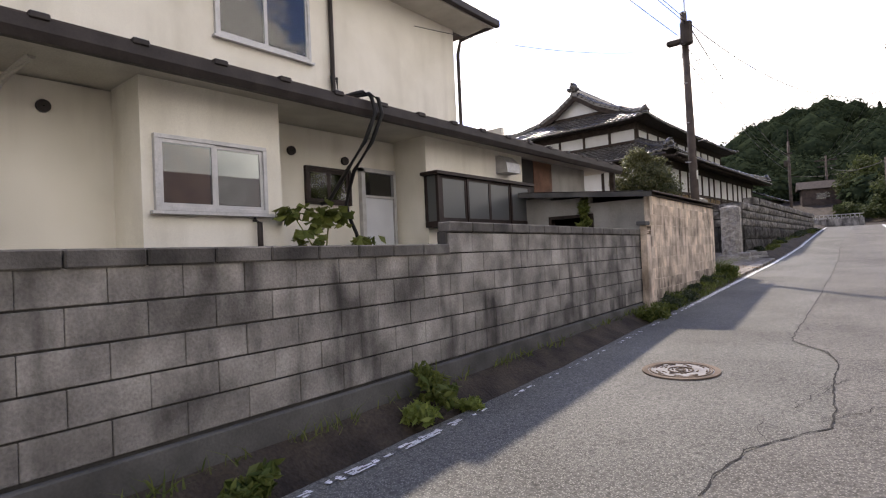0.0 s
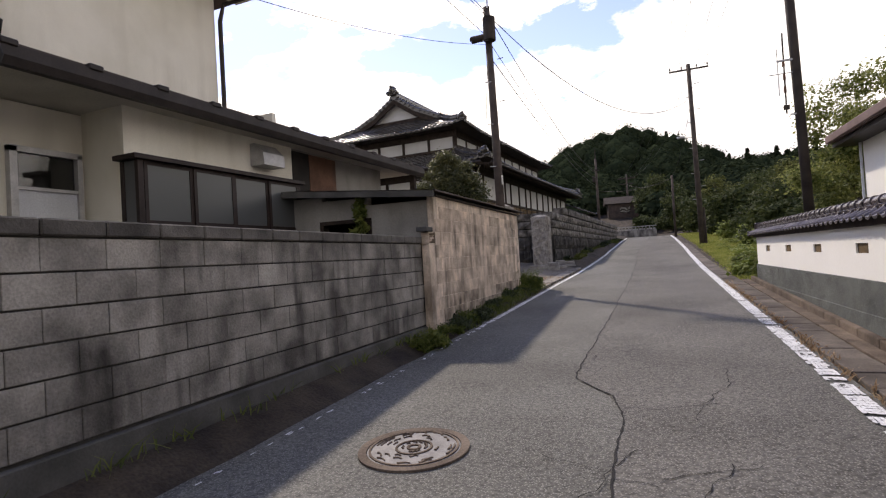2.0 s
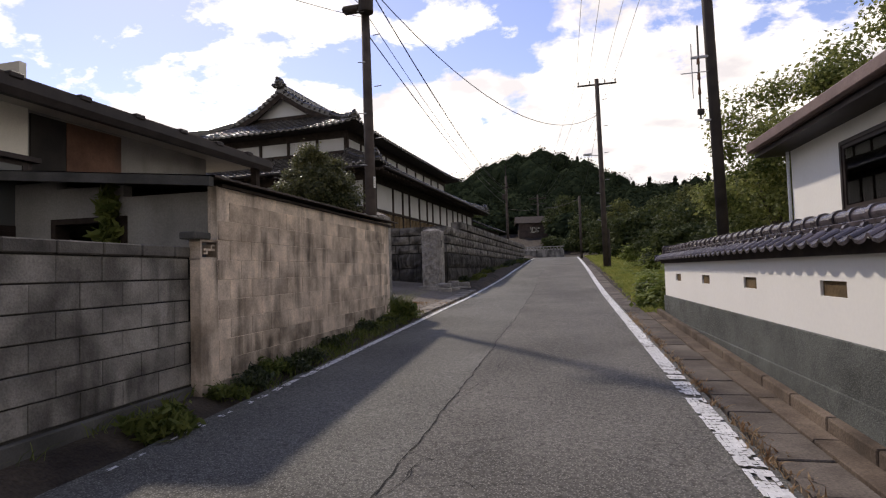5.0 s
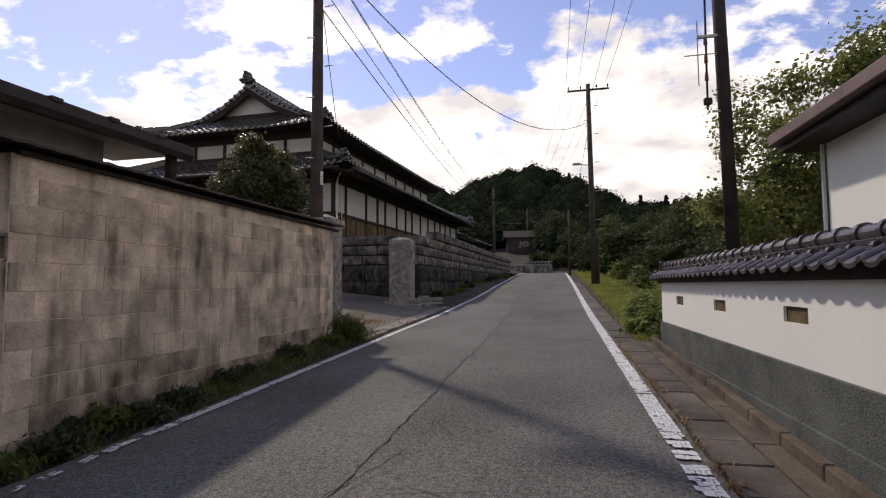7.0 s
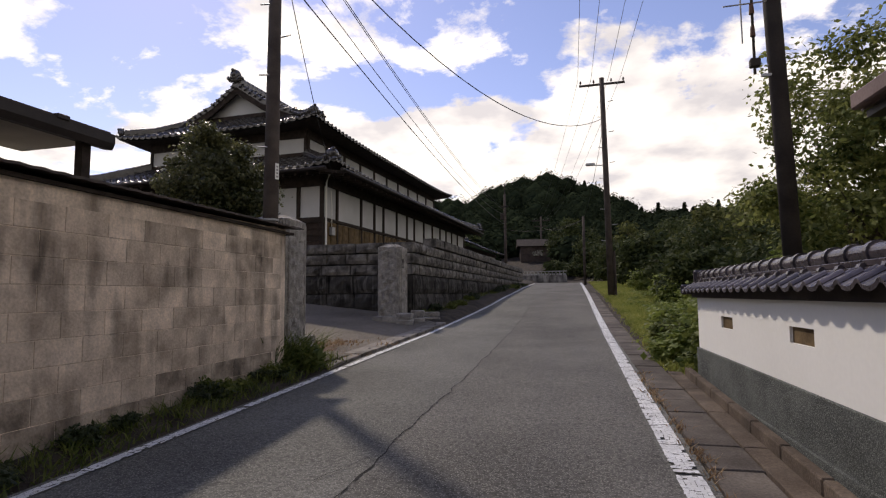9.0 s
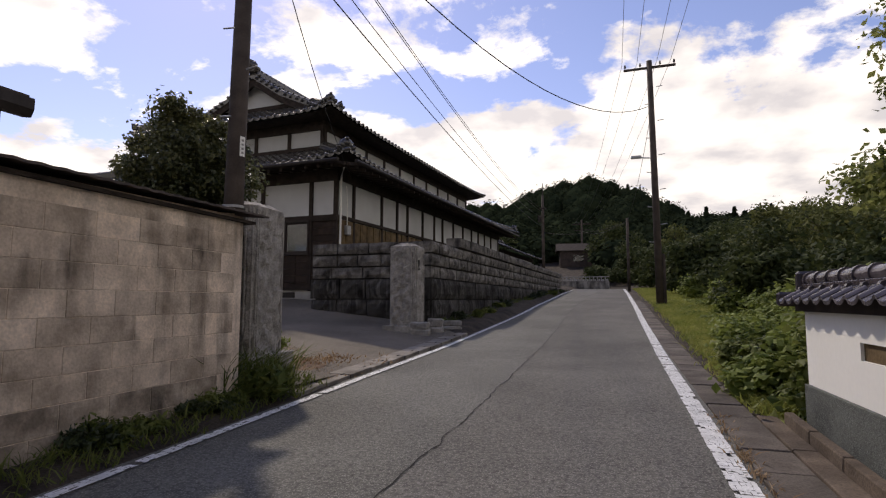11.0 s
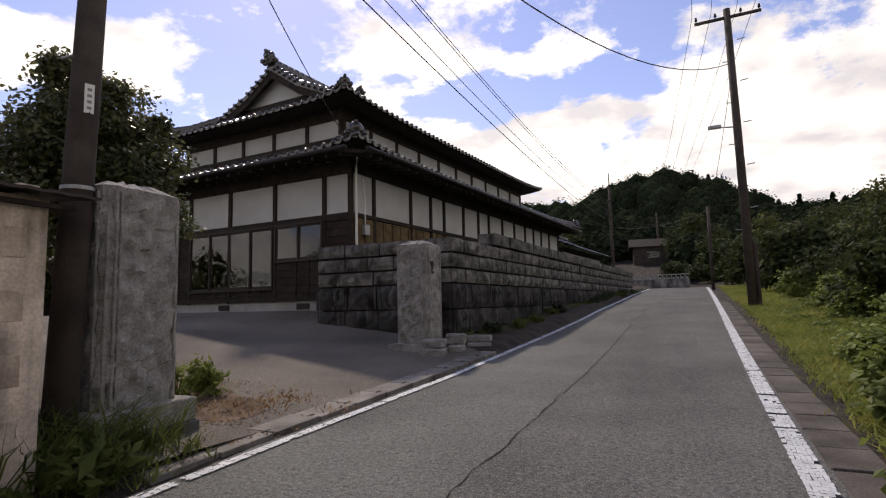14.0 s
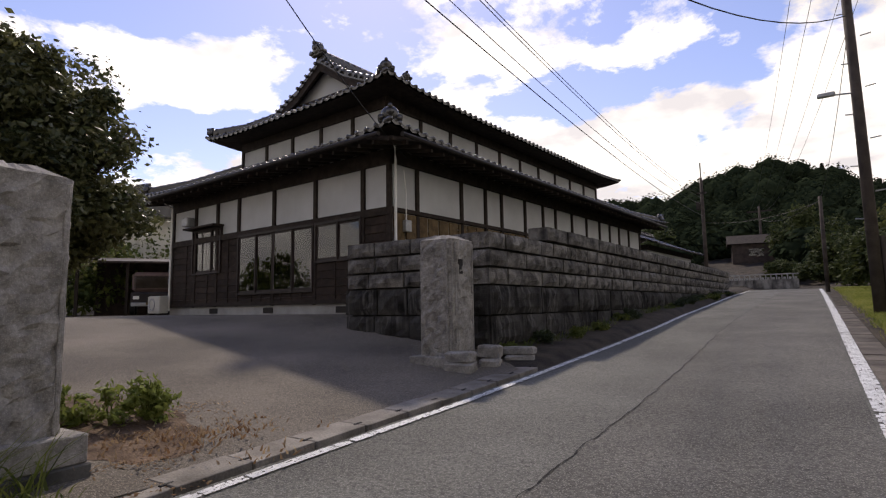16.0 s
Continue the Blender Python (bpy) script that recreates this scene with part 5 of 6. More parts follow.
p2 = pole("utility_pole", "slender brown utility pole with cross-arm on the verge", 0.86, 30.2, 0.9, 9.75, 0.13, 0.09, POLEWOOD, (-0.1, 0.0))
part("cross_arm", boxes((-0.95, -0.035, 9.47, 0.75, 0.035, 9.54)), POLEWOOD, p2)
for x in (-0.9, -0.4, 0.25, 0.7):
    part("insulator", tube(tube(bmesh.new(), [(x, 0, 9.53), (x, 0, 9.6)], 0.014, 0.014, 6), [(x, 0, 9.6), (x, 0, 9.7)], 0.04, 0.025), POLEDARK, p2)
part("lamp_arm", tube(bmesh.new(), [(-0.1, 0, 6.3), (-0.6, 0, 6.35)], 0.02), GALV, p2)
part("lamp_head", boxes((-0.8, -0.06, 6.32, -0.45, 0.06, 6.42), bevel=0.02), GALV, p2)
for k, z in enumerate(np.arange(3.4, 9.0, 0.6)):
    s = 1 if k % 2 else -1
    part("step_bolt", tube(bmesh.new(), [(s * 0.1, 0, z), (s * 0.3, 0, z + 0.02)], 0.014, sides=6), GALV, p2)
part("guard", tube(bmesh.new(), [(0.16, 0.0, 1.0), (0.14, 0.0, 3.0)], 0.05, 0.05), POLEWOOD, p2)

p3 = pole("utility_pole", "dark timber utility pole behind the garden wall", 2.40, 15.5, 0.3, 9.5, 0.1, 0.085, POLEDARK, (-0.15, 0.1))
aerial = part("bracket", boxes((-0.42, -0.02, 5.0, -0.1, 0.02, 5.04)), GALV, p3)
part("insulator_rod", tube(bmesh.new(), [(-0.3, 0, 3.9), (-0.29, 0, 5.6)], 0.016), POLEDARK, p3)
part("insulator_rod", tube(bmesh.new(), [(-0.4, 0.05, 4.3), (-0.4, 0.05, 5.3)], 0.009), GALV, p3)
part("cross_bar", tube(bmesh.new(), [(-0.6, 0, 4.75), (-0.1, 0, 4.75)], 0.009), GALV, p3)
part("rod_box", boxes((-0.35, -0.04, 3.98, -0.24, 0.04, 4.08), bevel=0.01), POLEDARK, p3)
part("bracket", boxes((-0.24, -0.015, 3.86, -0.08, 0.015, 3.89)), GALV, p3)
for z in (4.35, 4.62, 4.9):
    part("insulator", tube(bmesh.new(), [(-0.3, 0, z), (-0.3, 0, z + 0.12)], 0.03, 0.022, 8), BROWNPANEL, p3, "reddish-brown insulator")

p4 = pole("utility_pole", "distant grey utility pole behind the stone wall", -6.5, 52.0, 2.0, 9.45, 0.13, 0.09, POLEWOOD)
part("cross_arm", boxes((-0.25, -0.1, 8.4, 0.25, 0.1, 8.5)), POLEDARK, p4)
part("transformer", boxes((-0.35, -0.15, 7.4, -0.08, 0.15, 7.9), bevel=0.03), POLEDARK, p4)
part("top_pin", boxes((-0.03, -0.03, 9.4, 0.03, 0.03, 10.4)), POLEDARK, p4)
p5 = pole("utility_pole", "distant utility pole at the bend of the lane", -0.35, 47.5, 1.9, 6.75, 0.1, 0.08, POLEWOOD)
p6 = pole("utility_pole", "far utility pole with cross-arms before the wood", -6.0, 78.0, 2.5, 11.2, 0.15, 0.1, POLEWOOD)
part("cross_arm", boxes((-1.1, -0.06, 10.6, 1.1, 0.06, 10.75)), POLEDARK, p6)
part("cross_arm", boxes((-0.9, -0.06, 9.9, 0.9, 0.06, 10.0)), POLEDARK, p6)
part("transformer", boxes((-0.8, -0.2, 7.4, 0.2, 0.2, 8.2), bevel=0.05), POLEDARK, p6)


def wire(a, b, drop, r=0.009, label="thin black overhead cable between poles"):
    ob = part("overhead_cable", tube(bmesh.new(), sag(a, b, drop, 18), r, sides=5), WIRE)
    return tagged(ob, label, "cable", group="overhead cables")


P1T = (-4.44, 15.9)
for dz, dx in ((7.75, 0.0), (7.45, 0.15), (7.2, -0.1)):
    wire((P1T[0] + dx, P1T[1], dz), (-6.5 + dx, 52, dz + 0.6), 0.75)
    wire((P1T[0] + dx, P1T[1], dz), (-3.6 + dx, -25, dz - 1.2), 0.6)
wire((P1T[0], P1T[1], 6.6), (-6.5, 52, 7.0), 0.5, 0.012)
wire((P1T[0] + 0.1, P1T[1], 7.6), (0.76, 30.2, 8.15), 1.5, 0.012, "black sagging cable crossing the lane")
wire((P1T[0], P1T[1], 7.3), (-7.6, 24.3, 5.0), 0.35, 0.009, "black service drop cable to the house")
wire((P1T[0], P1T[1], 6.9), (-6.2, 6.4, 5.2), 0.3, 0.006, "thin cable to the stucco house")
for k, x in enumerate((-0.9, -0.4, 0.25, 0.7)):
    wire((0.76 + x, 30.2, 9.72), (2.3 + x * 1.2, -10, 9.6), 0.9, 0.007)
    wire((0.76 + x, 30.2, 9.72), (-6.0 + x, 78, 10.8), 1.2, 0.007)
wire((0.8, 30.2, 8.1), (-0.35, 47.5, 6.6), 0.5)
wire((-6.5, 52, 6.6), (-0.35, 47.5, 6.5), 0.4, 0.012)
wire((-6.0, 78, 9.9), (-0.35, 47.5, 6.6), 0.6, 0.012)


# ---- trees and plants ----
def tree(name, label, x, y, z, trunk, clumps, per, size, material, seed, branches=7, r=0.09, flat=0.5, shell=0.5):
    """Trunk, limbs towards each clump, and a crown of leaves; clumps are relative to the foot."""
    t = thing(name, label, "tree" if trunk else "shrub", pose(x, y, z))
    rnd = random.Random(seed)
    bm = bmesh.new()
    fork = Vector((0, 0, trunk * 0.6))
    tube(bm, [(0, 0, -0.2), (0.03, 0.02, trunk * 0.3), fork], r, r * 0.7, 8)
    for c in clumps[:branches]:
        p = Vector(c[:3])
        mid = fork.lerp(p, 0.5) + Vector((rnd.uniform(-0.15, 0.15), rnd.uniform(-0.15, 0.15), 0.1))
        tube(bm, [fork, mid, p], r * 0.5, r * 0.12, 6)
        for _ in range(3):
            q = p + Vector((rnd.uniform(-1, 1) * c[3], rnd.uniform(-1, 1) * c[4], rnd.uniform(-0.6, 1) * c[5])) * 0.85
            tube(bm, [mid.lerp(p, 0.6), q], r * 0.2, r * 0.05, 5)
    part("trunk", bm, BARK, t)
    leaves("crown", clumps, per, size, material, t, "", seed, flat, shell)
    return t


def clumps_in(n, ext, rad, seed, z0=0.0, dome=True):
    """Clump centres strewn in a half-ellipsoid of that extent."""
    rnd = random.Random(seed)
    out = []
    while len(out) < n:
        x, y, z = rnd.uniform(-1, 1), rnd.uniform(-1, 1), rnd.uniform(0 if dome else -1, 1)
        if x * x + y * y + z * z > 1:
            continue
        k = rad * rnd.uniform(0.65, 1.3)
        out.append((x * ext[0], y * ext[1], z0 + z * ext[2], k, k, k * rnd.uniform(0.6, 0.95)))
    return out


tree("camellia_tree", "dense dark glossy-leaved evergreen behind the shed end", -6.05, 16.75, 0.7, 1.2, clumps_in(44, (0.86, 0.84, 1.9), 0.36, 21, 1.55) + clumps_in(60, (1.06, 1.02, 2.2), 0.22, 23, 1.5), 560, 0.038, LEAF_GLOSS, 22, 9, 0.1)
tree("persimmon_tree", "broad-leaved fruit tree behind the garden wall", 3.7, 17.2, 0.5, 2.2, clumps_in(56, (1.6, 1.5, 2.9), 0.42, 41, 1.4), 420, 0.048, LEAF_OLIVE, 42, 10, 0.09, shell=0.25)
tree("persimmon_tree", "fruit tree spreading over the white house corner", 6.0, 15.9, 0.5, 3.2, clumps_in(64, (2.3, 1.9, 4.4), 0.5, 43, 2.0), 420, 0.052, LEAF_OLIVE, 44, 10, 0.1, shell=0.25)
rnd = random.Random(77)
orchard = [(3.7, 27, 1.3, 1.4, LEAF_ORCH2), (5.8, 25, 1.9, 2.0, LEAF_ORCH2), (4.4, 33, 1.9, 2.3, LEAF_ORCH2), (7.0, 31, 2.3, 2.8, LEAF_ORCH), (3.1, 39, 1.7, 2.5, LEAF_ORCH2), (6.2, 40, 2.3, 3.3, LEAF_ORCH), (9.5, 36, 2.5, 3.5, LEAF_ORCH), (10.5, 27, 2.4, 2.9, LEAF_ORCH2), (8.2, 22.5, 2.2, 2.5, LEAF_ORCH2), (13.5, 31, 2.8, 3.4, LEAF_ORCH2), (2.5, 46, 1.8, 2.6, LEAF_ORCH2), (5.5, 49, 2.4, 3.5, LEAF_ORCH2), (10, 47, 2.8, 4.0, LEAF_ORCH), (15.5, 42, 3.0, 4.0, LEAF_ORCH2), (13, 23, 2.4, 3.4, LEAF_DARK), (18, 34, 3.0, 3.8, LEAF_DARK), (1.6, 55, 1.8, 3.0, LEAF_ORCH2), (18, 50, 3.2, 4.6, LEAF_ORCH)]
for k, (x, y, w, h_, m_) in enumerate(orchard):
    tree("orchard_tree", "rounded leafy orchard tree beside the lane", x, y, ground_z(x, y), h_ * 0.4, clumps_in(26, (w, w, h_ * 0.85), w * 0.36, 100 + k, h_ * 0.18), 270, 0.1 if y < 34 else 0.14, m_, 200 + k, 7, 0.1)
shrubs = [(1.76, 16.15, 0.34, 1.0), (1.9, 16.8, 0.45, 1.0), (2.1, 17.6, 0.55, 0.9), (2.9, 16.9, 0.8, 1.25), (1.5, 17.1, 0.34, 0.36), (1.55, 18.4, 0.4, 0.32), (1.75, 19.9, 0.42, 0.32), (1.9, 21.6, 0.45, 0.3), (2.75, 18.5, 0.6, 0.42), (2.95, 19.8, 0.65, 0.4), (3.05, 21.2, 0.7, 0.42), (3.1, 22.8, 0.7, 0.45), (3.2, 24.6, 0.75, 0.6), (3.8, 18.2, 0.8, 0.7), (3.9, 20.6, 0.9, 0.7), (4.3, 23.0, 1.0, 0.85), (2.7, 26.8, 0.65, 0.7), (5.4, 20.5, 1.1, 1.0), (2.6, 29.5, 0.6, 0.9), (2.2, 33.5, 0.5, 0.8)]
for k, (x, y, w, h_) in enumerate(shrubs):
    t = thing("vine_thicket", "bright green creeping vine thicket on the verge", "shrub", pose(x, y, ground_z(x, y)), group="vine thickets")
    for a in (0.4, 2.3, 4.6):
        part("stem", tube(bmesh.new(), [(0, 0, -0.05), (0.3 * w * math.cos(a + k), 0.3 * w * math.sin(a + k), h_ * 0.45), (0.6 * w * math.cos(a + k), 0.6 * w * math.sin(a + k), h_ * 0.75)], 0.012, 0.005, 5), LEAF_OLIVE, t)
    leaves("foliage", clumps_in(14, (w, w, h_), 0.3, 300 + k, 0.05), 150, 0.075, LEAF_BRIGHT if k % 5 else LEAF_MID, t, "", 400 + k, 0.9, 0.35, 1.25)
rnd = random.Random(78)
mats = []
while len(mats) < 240:
    y = 16.0 + 16 * rnd.random() ** 1.3
    x = line_r(y) + 1.0 + 3.2 * rnd.random()
    if rnd.random() < 0.25 + 0.3 * (x - line_r(y) - 1.0):
        k = rnd.uniform(0.16, 0.34)
        mats.append((x, y, ground_z(x, y) + 0.02 + 0.05 * (x - line_r(y) - 1.0), k, k * 1.2, 0.05 + 0.05 * (x - line_r(y) - 1.0)))
tagged(leaves("creeper", mats, 75, 0.065, LEAF_BRIGHT, None, "", 79, 1.2, 0.2, 1.15), "low creeping vine leaves spread over the verge", "creeper", kind="stuff")
# plants by the left wall
def weed(x, y, w, h_, material, seed, size=0.06, per=110, name="weed", label="leafy green roadside weed"):
    t = thing(name, label, "plant", pose(x, y, ground_z(x, y) - 0.02), group="roadside weeds")
    rnd = random.Random(seed)
    for _ in range(5):
        part("stem", tube(bmesh.new(), [(0, 0, 0), (rnd.uniform(-1, 1) * w * 0.5, rnd.uniform(-1, 1) * w * 0.5, h_ * rnd.uniform(0.5, 0.95))], 0.008, 0.004, 5), LEAF_MID, t)
    leaves("foliage", clumps_in(9, (w, w, h_ * 0.85), w * 0.42, seed, 0.03), per, size, material, t, "", seed + 1, 0.4, 0.08, 2.4, 0.3, 0.35)
    return t


weed(-3.16, 3.05, 0.19, 0.42, LEAF_MID, 501, 0.038, 85)
weed(-3.08, 2.72, 0.13, 0.12, LEAF_BRIGHT, 503, 0.035, 80)
weed(-2.98, 3.3, 0.08, 0.07, LEAF_BRIGHT, 505, 0.04, 40)
weed(-2.95, 1.25, 0.18, 0.18, LEAF_MID, 507, 0.04, 110)
weed(-3.15, 8.5, 0.2, 0.22, LEAF_MID, 509, 0.05, 80)
weed(-3.6, 15.3, 0.28, 0.25, LEAF_MID, 513, 0.06, 120)
rnd = random.Random(9)
for k in range(16):
    y = rnd.uniform(9.2, 15.2)
    x = -3.5 - 0.042 * (y - 9.5) + rnd.uniform(0.04, 0.3)
    weed(x, y, rnd.uniform(0.1, 0.22), rnd.uniform(0.04, 0.11), rnd.choice((LEAF_DARK, LEAF_MID)), 520 + 2 * k, 0.022, 120)
for k in range(14):
    y = rnd.uniform(22.9, 44)
    weed(-4.32 + rnd.uniform(0, 0.35), y, rnd.uniform(0.15, 0.32), rnd.uniform(0.1, 0.28), rnd.choice((LEAF_MID, LEAF_DARK)), 600 + 2 * k, 0.026, 130)
for k in range(6):
    weed(-4.95 - rnd.uniform(0, 0.9), 17.0 + rnd.uniform(-0.2, 0.7), 0.2, rnd.uniform(0.25, 0.5), LEAF_BRIGHT, 660 + 2 * k, 0.03, 42)
vine = thing("fig_shrub", "large-leaved green shrub at the back door", "shrub", pose(-6.2, 4.25, 0.3))
leaves("foliage", [(0.0, 0.0, 1.66, 0.2, 0.32, 0.2), (0.05, 0.3, 1.62, 0.18, 0.26, 0.18), (0.0, -0.45, 1.62, 0.16, 0.2, 0.1), (0.0, -0.1, 1.3, 0.25, 0.34, 0.24), (0.05, 0.75, 1.26, 0.16, 0.26, 0.07)], 34, 0.15, LEAF_MID, vine, "", 71, 0.6, 0.3, 1.15)
for q in ([(0, 0, 0), (-0.02, -0.1, 1.2), (0.0, -0.4, 1.6)], [(0.03, 0, 0), (0.02, 0.1, 1.2), (0.0, 0.2, 1.75)], [(0.03, 0.02, 0.6), (0.05, 0.4, 1.1), (0.05, 0.8, 1.28)]):
    part("stem", tube(bmesh.new(), q, 0.015, 0.007, 6), LEAF_OLIVE, vine)
spike = thing("tall_weed", "single tall leafy weed before the shed door", "plant", pose(-4.75, 9.55, 0.3))
leaves("foliage", [(0, 0, 1.0 + 0.13 * k, 0.14 - 0.01 * k, 0.14 - 0.01 * k, 0.1) for k in range(8)], 34, 0.085, LEAF_MID, spike, "", 81, -0.2, 0.2, 2.6)
part("stem", tube(bmesh.new(), [(0, 0, 0), (0, 0, 2.0)], 0.012, 0.005, 6), LEAF_MID, spike)

# turf
tagged(sheet("lawn", list(np.arange(0.0, 16.0, 0.5)), list(np.arange(15.7, 56, 0.5)), lambda x, y: ground_z(x + line_r(y) + 0.62, y) - 0.012, LAWN), "sunlit green and straw turf verge", "lawn", kind="structure")
lawn = bpy.data.objects["lawn"]
for v in lawn.data.vertices:
    v.co.x += line_r(v.co.y) + 0.62
# grass
rng = np.random.default_rng(12)
spots = []
for _ in range(11000):
    y = 16.2 + 33 * rng.random() ** 1.5
    x = line_r(y) + 0.62 + 2.6 * rng.random() ** 1.1
    spots.append((x, y, ground_z(x, y) - 0.02))
grass = blades("grass", spots, 9, 0.1, 0.09, GRASS, None, "", 5, 0.008)
tagged(grass, "short sunlit green and straw grass on the verge", "grass", kind="stuff")
spots = []
for _ in range(260):
    y = rng.uniform(9.6, 16.2)
    x = -3.5 - 0.042 * (y - 9.5) + rng.uniform(0.03, 0.42)
    spots.append((x, y, ground_z(x, y) - 0.02))
for _ in range(60):
    spots.append((-3.8 + rng.normal() * 0.15, 15.6 + rng.normal() * 0.3, ground_z(-4.1, 15.75) - 0.02))
for _ in range(60):
    y = rng.uniform(-1, 9.5)
    spots.append((-3.2 - 0.046 * y + rng.normal() * 0.03 + 0.08, y, ground_z(-3.15 - 0.046 * y, y) - 0.02))
for _ in range(200):
    y = rng.uniform(22.8, 45)
    spots.append((-4.4 + rng.uniform(0, 0.45), y, ground_z(-4.3, y) - 0.02))
tuft = blades("grass", spots, 7, 0.11, 0.05, LEAF_MID, None, "", 6, 0.006)
tagged(tuft, "straggling grass tufts at the foot of the walls", "grass", kind="stuff")
spots = [(-3.92 + rng.normal() * 0.1, 15.6 + rng.normal() * 0.25, ground_z(-4.1, 15.7) - 0.02) for _ in range(24)]
clump = blades("grass", spots, 22, 0.42, 0.07, LEAF_MID, None, "", 7, 0.008)
tagged(clump, "clump of long dark grass at the pole's foot", "grass", kind="stuff")
straw = leaves("dry_leaf_litter", [(-4.9, 17.3, ground_z(-4.9, 17.3), 0.7, 0.5, 0.02), (-4.3, 17.0, ground_z(-4.3, 17.0), 0.5, 0.35, 0.015), (-5.4, 18.0, ground_z(-5.4, 18), 0.8, 0.6, 0.015), (-3.6, 16.9, ground_z(-3.6, 16.9), 0.3, 0.6, 0.012)], 260, 0.017, DRYLEAF, None, "", 91, 1.5, 0.1, 2.2)
tagged(straw, "dry brown leaves and straw strewn on the drive", "leaf litter", kind="stuff")
spots = []
for _ in range(160):
    y = rng.uniform(5, 16)
    spots.append((line_r(y) + 0.14 + rng.normal() * 0.025, y, road_z(y)))
edge = blades("grass", spots, 6, 0.05, 0.03, DRYLEAF, None, "", 8, 0.006)
tagged(edge, "dry grass in the gutter joint", "grass", kind="stuff")


# ---- drive and concrete edge ----
def drive_z(x, y):
    return ground_z(x, y) + 0.004


vs, fs = [], []
ys = list(np.arange(15.7, 24.2, 0.25))
for y in ys:
    x1 = line_l(y) - 0.4 - 1.05 * step01(22.0, 22.6, y)
    x0 = -18.0
    for k in range(29):
        x = x1 + (x0 - x1) * (k / 28) ** 1.3
        vs.append((x, y, drive_z(x, y)))
w = 29
for j in range(len(ys) - 1):
    for k in range(28):
        fs.append((j * w + k, j * w + k + 1, (j + 1) * w + k + 1, (j + 1) * w + k))
tagged(raw("driveway", vs, fs, DRIVE, smooth=True), "grey asphalt driveway rising to the house", "driveway", kind="structure")

vs, fs = [], []
for j in range(13):
    for k in range(13):
        u, v = k / 12 * 2 - 1, j / 12 * 2 - 1
        r = math.hypot(u, v) or 1
        q = max(abs(u), abs(v)) / r * (1 + 0.25 * noise.noise((u * 3, v * 3, 1)))
        x, y = -5.2 + 1.15 * u * q, 17.25 + 0.62 * v * q
        vs.append((x, y, drive_z(x, y) + 0.012 - 0.012 * max(abs(u), abs(v)) ** 3 + 0.01 * noise.noise((x * 4, y * 4, 0))))
for j in range(12):
    for k in range(12):
        fs.append((j * 13 + k, j * 13 + k + 1, (j + 1) * 13 + k + 1, (j + 1) * 13 + k))
tagged(raw("soil_bed", vs, fs, mat("brown_soil", (0.085, 0.052, 0.033), (0.2, 0.135, 0.088), 4, 0.95, 0.9, 40, dist=0.03, grit=0.3), smooth=True), "brown leaf-strewn soil beside the gate post", "soil bed", kind="structure")
stalks = blades("dry_straw", [(-4.6 + rng.normal() * 0.6, 17.5 + rng.normal() * 0.4, ground_z(-4.7, 17.4) + 0.008) for _ in range(120)], 5, 0.05, 0.1, DRYLEAF, None, "", 17, 0.009)
tagged(stalks, "bleached straw scattered on the drive", "straw", kind="stuff")

# ---- parked truck under a lean-to ----
car = thing("kei_truck", "small dark old truck parked under the lean-to", "truck", pose(-21.4, 25.5, 1.47, 0, 0, 62))
part("body", boxes((-0.68, -0.9, 0.35, 0.68, 1.6, 0.85), bevel=0.06), GUTTER, car)
cabm = boxes((-0.66, -0.75, 0.85, 0.66, 0.35, 1.6), bevel=0.12)
part("cab", cabm, FASCIA, car)
part("windscreen", boxes((-0.58, -0.78, 1.0, 0.58, -0.74, 1.45), bevel=0.01), PANE, car)
for s in (-0.5, 0.5):
    part("headlight", boxes((s - 0.1, -0.93, 0.58, s + 0.1, -0.89, 0.7), bevel=0.01), PLASTER, car, "pale headlight")
    for yy in (-0.55, 1.1):
        part("wheel", disc(bmesh.new(), 0.02, 0.26, -0.07, 0.07, 18), WIRE, car, m=Matrix.Translation((s * 1.25, yy, 0.26)) @ pose(0, 0, 0, 0, 90, 0))
part("bumper", boxes((-0.66, -0.96, 0.32, 0.66, -0.88, 0.46), bevel=0.02), GALV, car)
part("plate", boxes((-0.17, -0.98, 0.36, 0.17, -0.965, 0.46)), LATTICE, car, "yellow blank plate")
lean = thing("lean_to", "low timber lean-to with sheet roof", "shelter", pose(-22.6, 26.2, 1.45, 0, 0, 58))
part("sheet_roof", prism([(-2.2, 1.95), (-2.2, 2.02), (2.2, 2.5), (2.2, 2.43)], -2.6, 2.6, "x"), TIN, lean)
for x, y in ((-2.4, -2), (-0.8, -2), (2.3, -2), (-2.4, 2), (2.3, 2)):
    part("post", boxes((x, y, 0, x + 0.1, y + 0.1, 2.0 if y < 0 else 2.4)), DARKWOOD, lean)
part("back_wall", boxes((-2.5, 2.05, 0, 2.5, 2.1, 2.4)), SIDING, lean)
far_house = thing("far_house", "pale distant house behind the trees", "house", pose(-33.5, 30.5, 1.5, 0, 0, -25))
part("wall", boxes((-4, -3, 0, 4, 3, 5.2)), STUCCO, far_house)
part("roof", prism([(-3.6, 5.1), (3.6, 5.1), (0, 6.8)], -4.6, 4.6, "x"), KAWARA, far_house)
